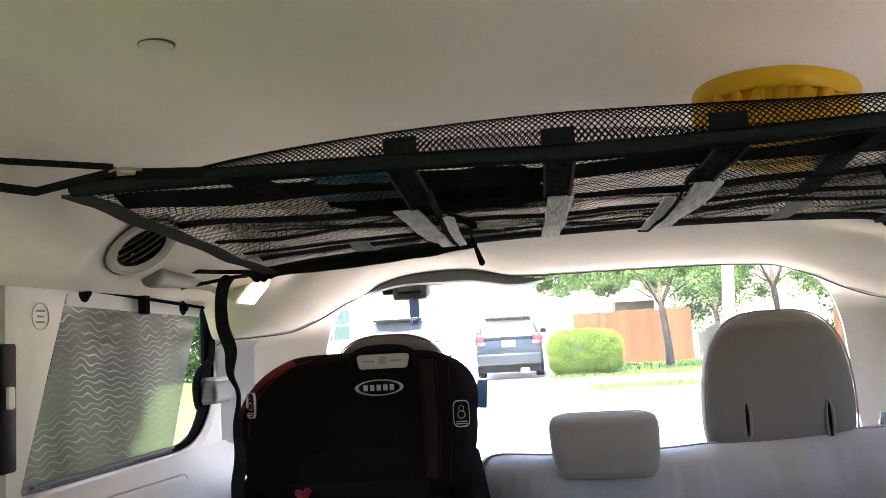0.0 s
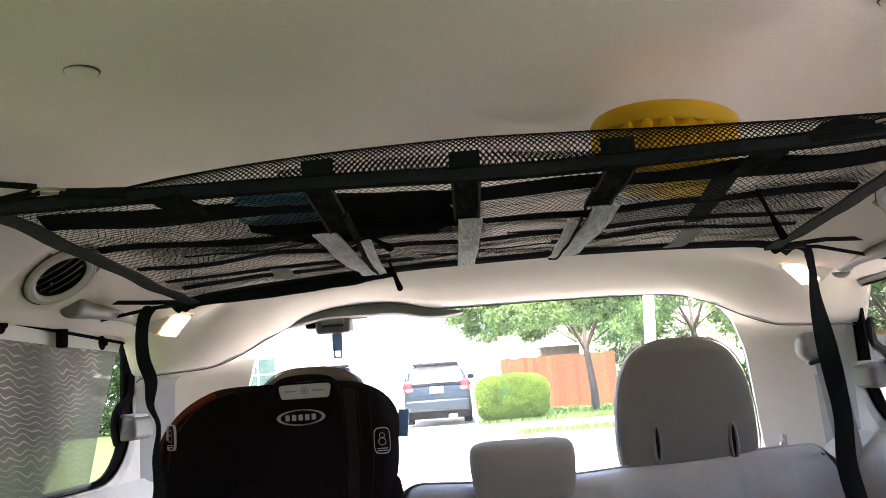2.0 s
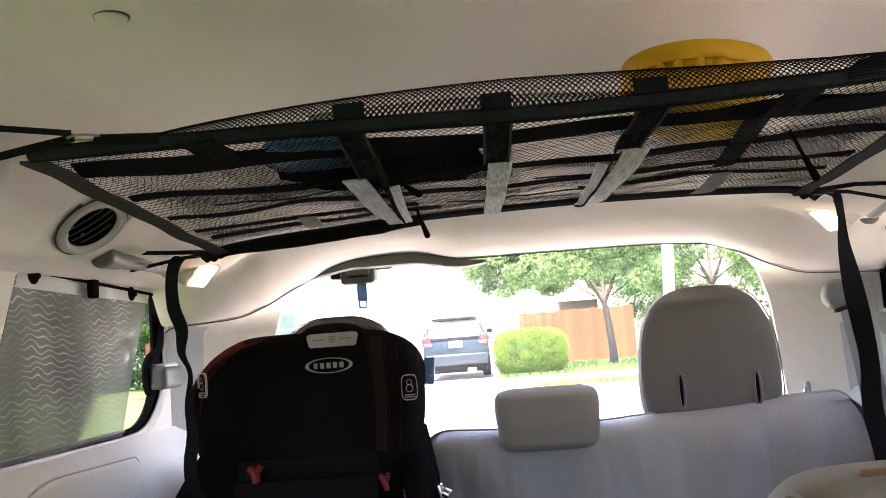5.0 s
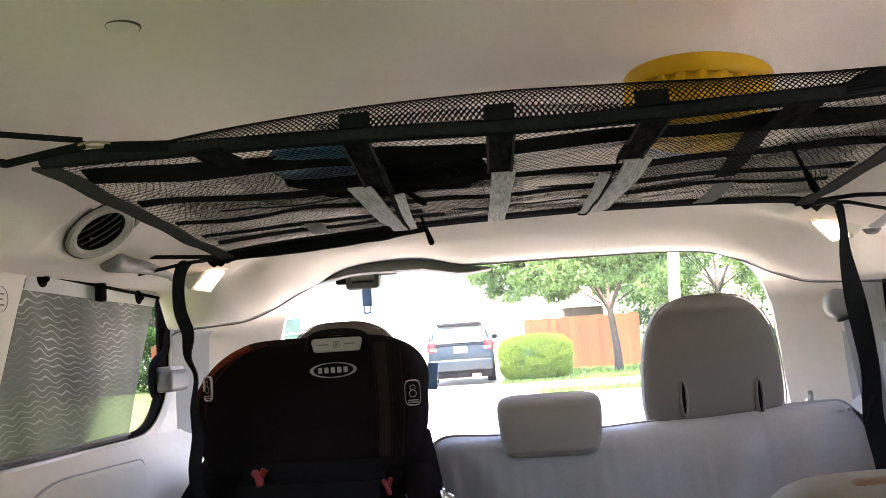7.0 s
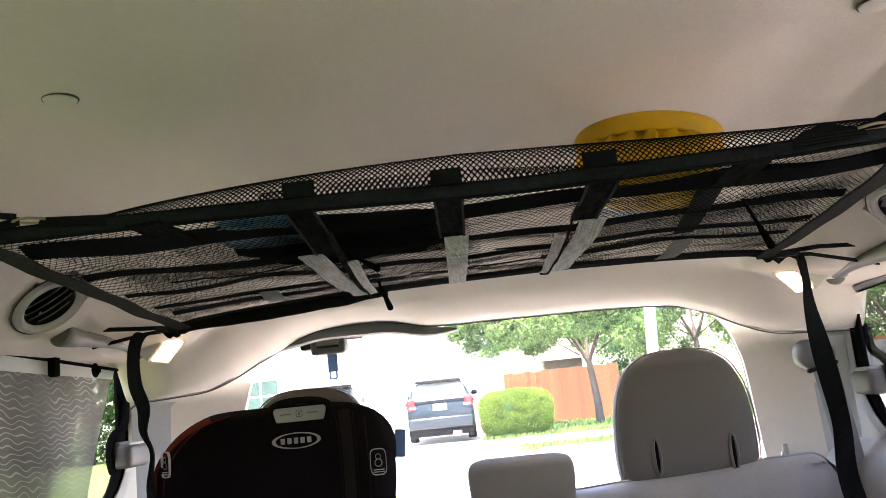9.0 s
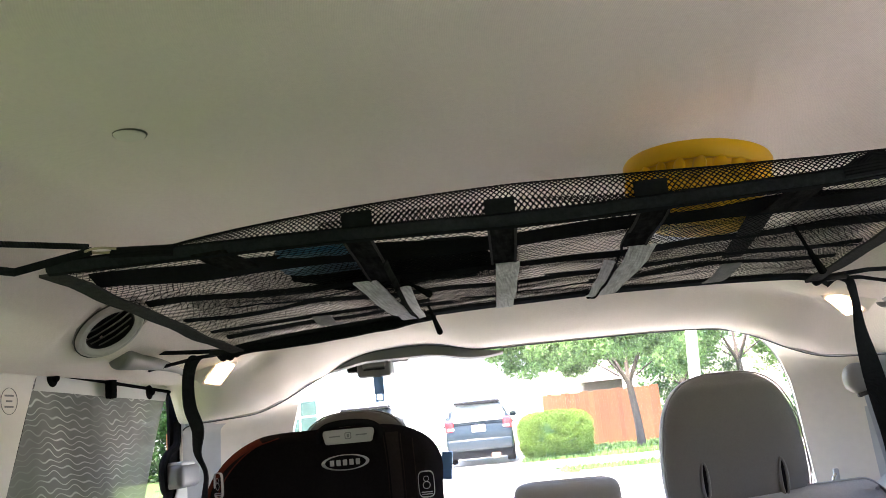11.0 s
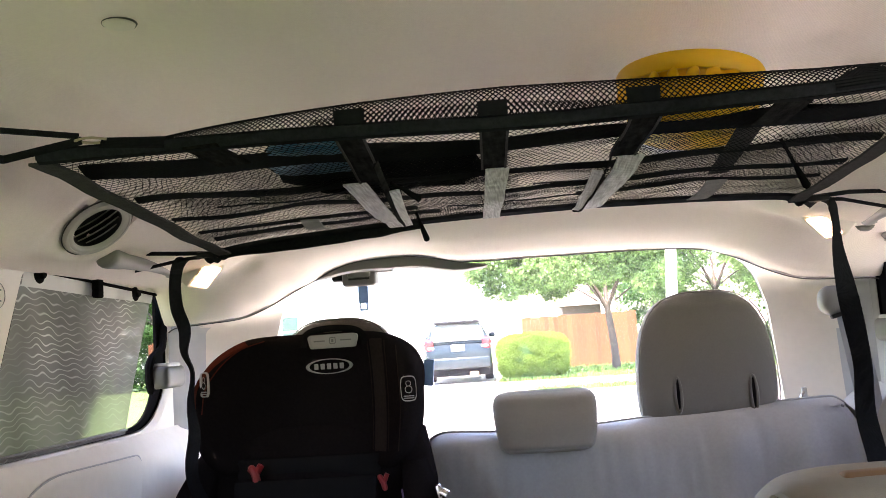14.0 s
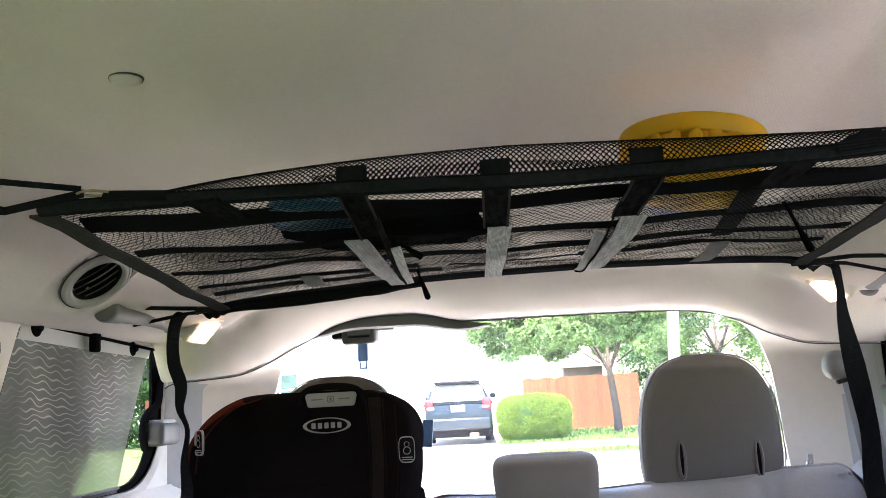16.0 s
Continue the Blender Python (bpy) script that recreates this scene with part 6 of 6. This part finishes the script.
part("wall", boxed((-10.0, 45, 3.0), (19, 10, 5.6), 0.03), SIDING, house)
part("roof", loft([[(-20, 39.4, 5.7), (-20, 51, 5.7), (-20, 45, 8.9)], [(0.0, 39.4, 5.7), (0.0, 51, 5.7), (0.0, 45, 8.9)]]), ROOF, house)
garage = part("garage_door", boxed((-4.6, 39.97, 1.6), (5.0, 0.08, 2.5), 0.02), SIDING, house, "white panelled garage door")
for r in range(4):
    part("panel", boxed((-4.6, 39.915, 0.70 + 0.62 * r), (4.8, 0.03, 0.54), 0.012, 1), SIDING, garage)
for x in (-11.6, -14.6):
    w = part("window", boxed((x, 39.96, 2.3), (1.9, 0.1, 1.7), 0.02), SIDING, house, "white framed window")
    for dx in (-0.44, 0.44):
        for dz in (-0.38, 0.38):
            part("pane", boxed((x + dx, 39.90, 2.3 + dz), (0.78, 0.03, 0.66), 0.01, 1), PANE, w)


def vehicle(name, place, turn, size, paint, label, screen=None, pitch=0.0):
    """A hatchback: body, glasshouse, windows, wheels, lamps; rear faces -y before it is turned."""
    L, W, H = size
    v = thing(name, place, label, "car", "parked cars")
    M = Matrix.Translation(place) @ pose(0, 0, 0, pitch, 0, turn)
    y0 = -L / 2

    def sect(y, zb, zt, hw, top, power=5):
        pts = oval(0, 0, hw, (zt - zb) / 2, power, 28)
        return [(px * (1 - (1 - top) * max((pz / ((zt - zb) / 2)), 0) ** 1.5), y, (zt + zb) / 2 + pz) for px, pz in pts]
    body = [sect(y0, 0.42, 0.80, W * 0.44, 1), sect(y0 + 0.06, 0.34, 0.92, W * 0.485, 1), sect(y0 + 0.3, 0.28, 1.0, W * 0.5, 0.98), sect(-0.3, 0.22, 0.98, W * 0.5, 0.97), sect(L * 0.25, 0.22, 0.95, W * 0.5, 0.96), sect(L * 0.42, 0.26, 0.84, W * 0.48, 0.95), sect(L / 2 - 0.05, 0.32, 0.70, W * 0.43, 0.95), sect(L / 2, 0.40, 0.62, W * 0.38, 0.95)]
    b = part("body", moved(loft(body), M), paint, v)
    cab = []
    for y, zt, k in ((y0 + 0.10, 1.02, 0.93), (y0 + 0.22, H * 0.78, 0.84), (y0 + 0.40, H - 0.06, 0.74), (y0 + 0.75, H, 0.70), (-0.1, H, 0.70), (0.5, H - 0.10, 0.74), (1.15, 1.0, 0.86)):
        cab.append(sect(y, 0.85, zt, W * 0.5 * k / 0.9, 0.84, 3.6))
    c = part("cabin", moved(loft(cab), M), paint, v)
    # rear screen, plate, lamps, bumper
    rs = rounded_outline([(-W * 0.39, 1.00), (W * 0.39, 1.00), (W * 0.33, H - 0.12), (-W * 0.33, H - 0.12)], 0.10)

    def slope(z):
        return y0 + 0.075 + (z - 1.02) / (H - 0.14 - 1.02) * 0.27
    part("rear_screen", moved(loft([[(p.x * k, slope(p.y) - d, p.y) for p in rs] for k, d in ((1.0, -0.04), (1.0, 0.02), (0.97, 0.028))]), M), screen or SCREEN_REFLECTION, c)
    part("spoiler", moved(boxed((0, y0 + 0.24, H - 0.075), (W * 0.68, 0.26, 0.06), 0.02), M), BLACK_PLASTIC, c, "black roof spoiler")
    part("screen_border", moved(loft([[(p.x * k, slope(p.y * q + (1 - q) * 1.2) - d, p.y * q + (1 - q) * 1.2) for p in rs] for k, q, d in ((1.07, 1.06, -0.05), (1.07, 1.06, 0.012), (1.04, 1.03, 0.018))]), M), PANE_CAR, c, "dark glass border")
    part("bumper", moved(boxed((0, y0 + 0.02, 0.47), (W * 0.96, 0.18, 0.28), 0.07, 3), M), paint, b)
    part("valance", moved(boxed((0, y0 + 0.10, 0.27), (W * 0.90, 0.20, 0.22), 0.04, 2), M), BLACK_RUBBER, b)
    part("exhaust", moved(boxed((W * 0.22, y0 + 0.12, 0.20), (0.22, 0.5, 0.12), 0.04, 3), M), node_material("rusty_exhaust", (0.22, 0.11, 0.06), 0.6, spread=0.3, scale=20, bump=0.2), b)
    part("number_plate", moved(boxed((0, y0 - 0.005, 0.83), (0.32, 0.02, 0.15), 0.006), M), LABEL_WHITE, b, "pale blank number plate")
    for s in (-1, 1):
        part("tail_lamp", moved(boxed((s * W * 0.425, y0 + 0.075, 0.92), (0.20, 0.15, 0.26), 0.04, 3), M), LAMP_RED, b, "red and white tail lamp")
        part("lamp_white", moved(boxed((s * W * 0.40, y0 - 0.001, 0.85), (0.15, 0.04, 0.05), 0.01), M), LABEL_WHITE, b)
        part("mirror", moved(boxed((s * W * 0.53, 0.62, 1.02), (0.16, 0.10, 0.12), 0.04, 3), M), paint, c)
        sw = [(-1.25, 1.0), (-1.05, H - 0.13), (0.35, H - 0.12), (0.95, 1.0)]
        so = rounded_outline(sw, 0.06)
        part("side_glass", moved(loft([[(s * (W * 0.47 - 0.07 * (p.y - 1.0) / 0.45 + d), p.x, p.y) for p in so] for d in (-0.02, 0.016)]), M), PANE_CAR, c)
        for y in (-L * 0.31, L * 0.31):
            w = part("wheel", moved(revolve([(0.0, -0.09), (0.20, -0.10), (0.30, -0.10), (0.315, -0.05), (0.315, 0.05), (0.30, 0.10), (0.20, 0.10), (0.0, 0.09)], 28), M @ Matrix.Translation((s * (W / 2 - 0.10), y, 0.315)) @ pose(0, 0, 0, 0, 90, 0)), BLACK_RUBBER, v)
            part("rim", moved(revolve([(0.0, 0.105), (0.06, 0.11), (0.17, 0.108), (0.195, 0.10)], 20), M @ Matrix.Translation((s * (W / 2 - 0.10), y, 0.315)) @ pose(0, 0, 0, 0, 90 * s, 0)), CHROME, w)
    return v


# white sky reflection painted into the rear screen's base colour
SCREEN_REFLECTION = node_material("painted_reflection_screen", (0.36, 0.40, 0.41), 0.1, spread=0.3, scale=3, bump=0)
PANE_CAR = node_material("car_glass", (0.05, 0.06, 0.065), 0.06, spread=0.1, bump=0)
LAMP_RED = node_material("red_lamp_lens", (0.50, 0.015, 0.02), 0.2, bump=0)
NAVY = node_material("navy_paint", (0.010, 0.019, 0.026), 0.25, spread=0.06, bump=0, spec=0.3)
SILVER = node_material("pale_paint", (0.55, 0.58, 0.62), 0.3, spread=0.05, bump=0)
vehicle("car", (-1.64, 22.0, 0.40), 2.5, (3.9, 1.60, 1.50), NAVY, "dark blue hatchback parked with its rear to the street", pitch=2.0)
vehicle("car", (-4.3, 22.2, 0.33), 2, (4.4, 1.75, 1.62), node_material("white_car_paint", (0.62, 0.63, 0.64), 0.3, bump=0), "white car parked on the far driveway", PANE_CAR)
vehicle("car", (4.35, 8.3, 0.18), 0, (4.4, 1.76, 1.42), SILVER, "pale silver car parked beside the driveway")

# neighbouring garden seen through the side windows
near_house = thing("house", (-9.2, 1.2, 0.0), "low grey brick house with a shingled hip roof", "house")
BRICK = node_material("grey_brown_brick", (0.24, 0.21, 0.185), 0.85, spread=0.25, scale=7, coarse=1.0, bump=0.5, bump_scale=25)
part("wall", boxed((-9.2, 1.2, 1.35), (7.2, 12.0, 2.8), 0.02), BRICK, near_house)
part("roof", loft([[(-13.3, -5.3, 2.75), (-5.1, -5.3, 2.75), (-5.1, 7.6, 2.75), (-13.3, 7.6, 2.75)], [(-9.4, -1.6, 5.0), (-9.0, -1.6, 5.0), (-9.0, 3.9, 5.0), (-9.4, 3.9, 5.0)]]), ROOF, near_house)
for y in (2.9, 5.6):
    w = part("window", boxed((-5.58, y, 1.5), (0.10, 1.3, 1.3), 0.02), LABEL_WHITE, near_house, "white framed window")
    for dy in (-0.31, 0.31):
        part("pane", boxed((-5.52, y + dy, 1.5), (0.03, 0.56, 1.14), 0.01, 1), PANE, w)

fence_two = thing("fence", (-12.6, 27, 0.3), "reddish board fence of the neighbouring garden", "fence")
for k in range(33, 60):
    ob = new("board", shared[k % 5])
    ob.parent = fence_two
    ob.location = (-4.3 + 0.14 * k, 0, 0.02 * math.sin(k * 1.7))
tree(-11.9, 29.0, 1.6, (-12.0, 29.0, 3.6), (2.0, 1.6, 2.0), "leafy tree behind the neighbouring fence", 21, clumps=40, per=120, leaf=LEAF_DARK)
tree(-14.2, 28.5, 1.6, (-14.2, 28.5, 3.4), (2.6, 1.6, 2.0), "leafy tree behind the neighbouring fence", 22, clumps=44, per=120, leaf=LEAF_DARK)
tree(-9.6, 22.0, 1.9, (-9.8, 22.0, 4.2), (1.3, 1.2, 1.3), "slim young tree on the neighbouring lawn", 23, clumps=24, per=120)
tree(9.8, 21.5, 1.6, (9.8, 21.5, 3.2), (2.6, 1.8, 2.0), "leafy tree across the street", 24, clumps=44, per=120, leaf=LEAF_DARK)
tree(13.5, 23.5, 1.6, (13.0, 23.5, 3.2), (2.6, 1.8, 2.2), "leafy tree across the street", 25, clumps=44, per=120, leaf=LEAF_DARK)
fence_three = thing("fence", (11.0, 26, 0.3), "reddish board fence across the street", "fence")
for k in range(50):
    ob = new("board", shared[k % 5])
    ob.parent = fence_three
    ob.location = (-3.5 + 0.14 * k, 0, 0.02 * math.sin(k * 1.7))

hedge = thing("hedge", (-13.5, 29.5, 0.3), "tall dark green hedge behind the neighbouring fence", "hedge")
g = random.Random(31)
raw_part("foliage", leaves([(g.uniform(-20, -10.2), g.uniform(29, 30.5), g.uniform(0.4, 4.6), 0.5) for k in range(330)], 70, 0.085, 31), LEAF_DARK, hedge)
hedge_two = thing("hedge", (12, 27.5, 0.3), "tall green hedge behind the fence across the street", "hedge")
raw_part("foliage", leaves([(g.uniform(7.6, 18), g.uniform(27, 28.5), g.uniform(0.4, 4.6), 0.5) for k in range(260)], 70, 0.085, 32), LEAF_DARK, hedge_two)

shed = thing("shed", (1.9, 29, 0.3), "low brown garden shed behind the fence", "shed")
part("wall", boxed((2.05, 30.0, 1.35), (1.3, 1.8, 2.1), 0.02), node_material("brown_boards", (0.10, 0.075, 0.06), 0.85, spread=0.2, scale=6), shed)
part("roof", loft([[(1.3, 28.8, 2.25), (1.3, 31.2, 2.25), (1.3, 30.0, 2.75)], [(2.8, 28.8, 2.25), (2.8, 31.2, 2.25), (2.8, 30.0, 2.75)]]), ROOF, shed)
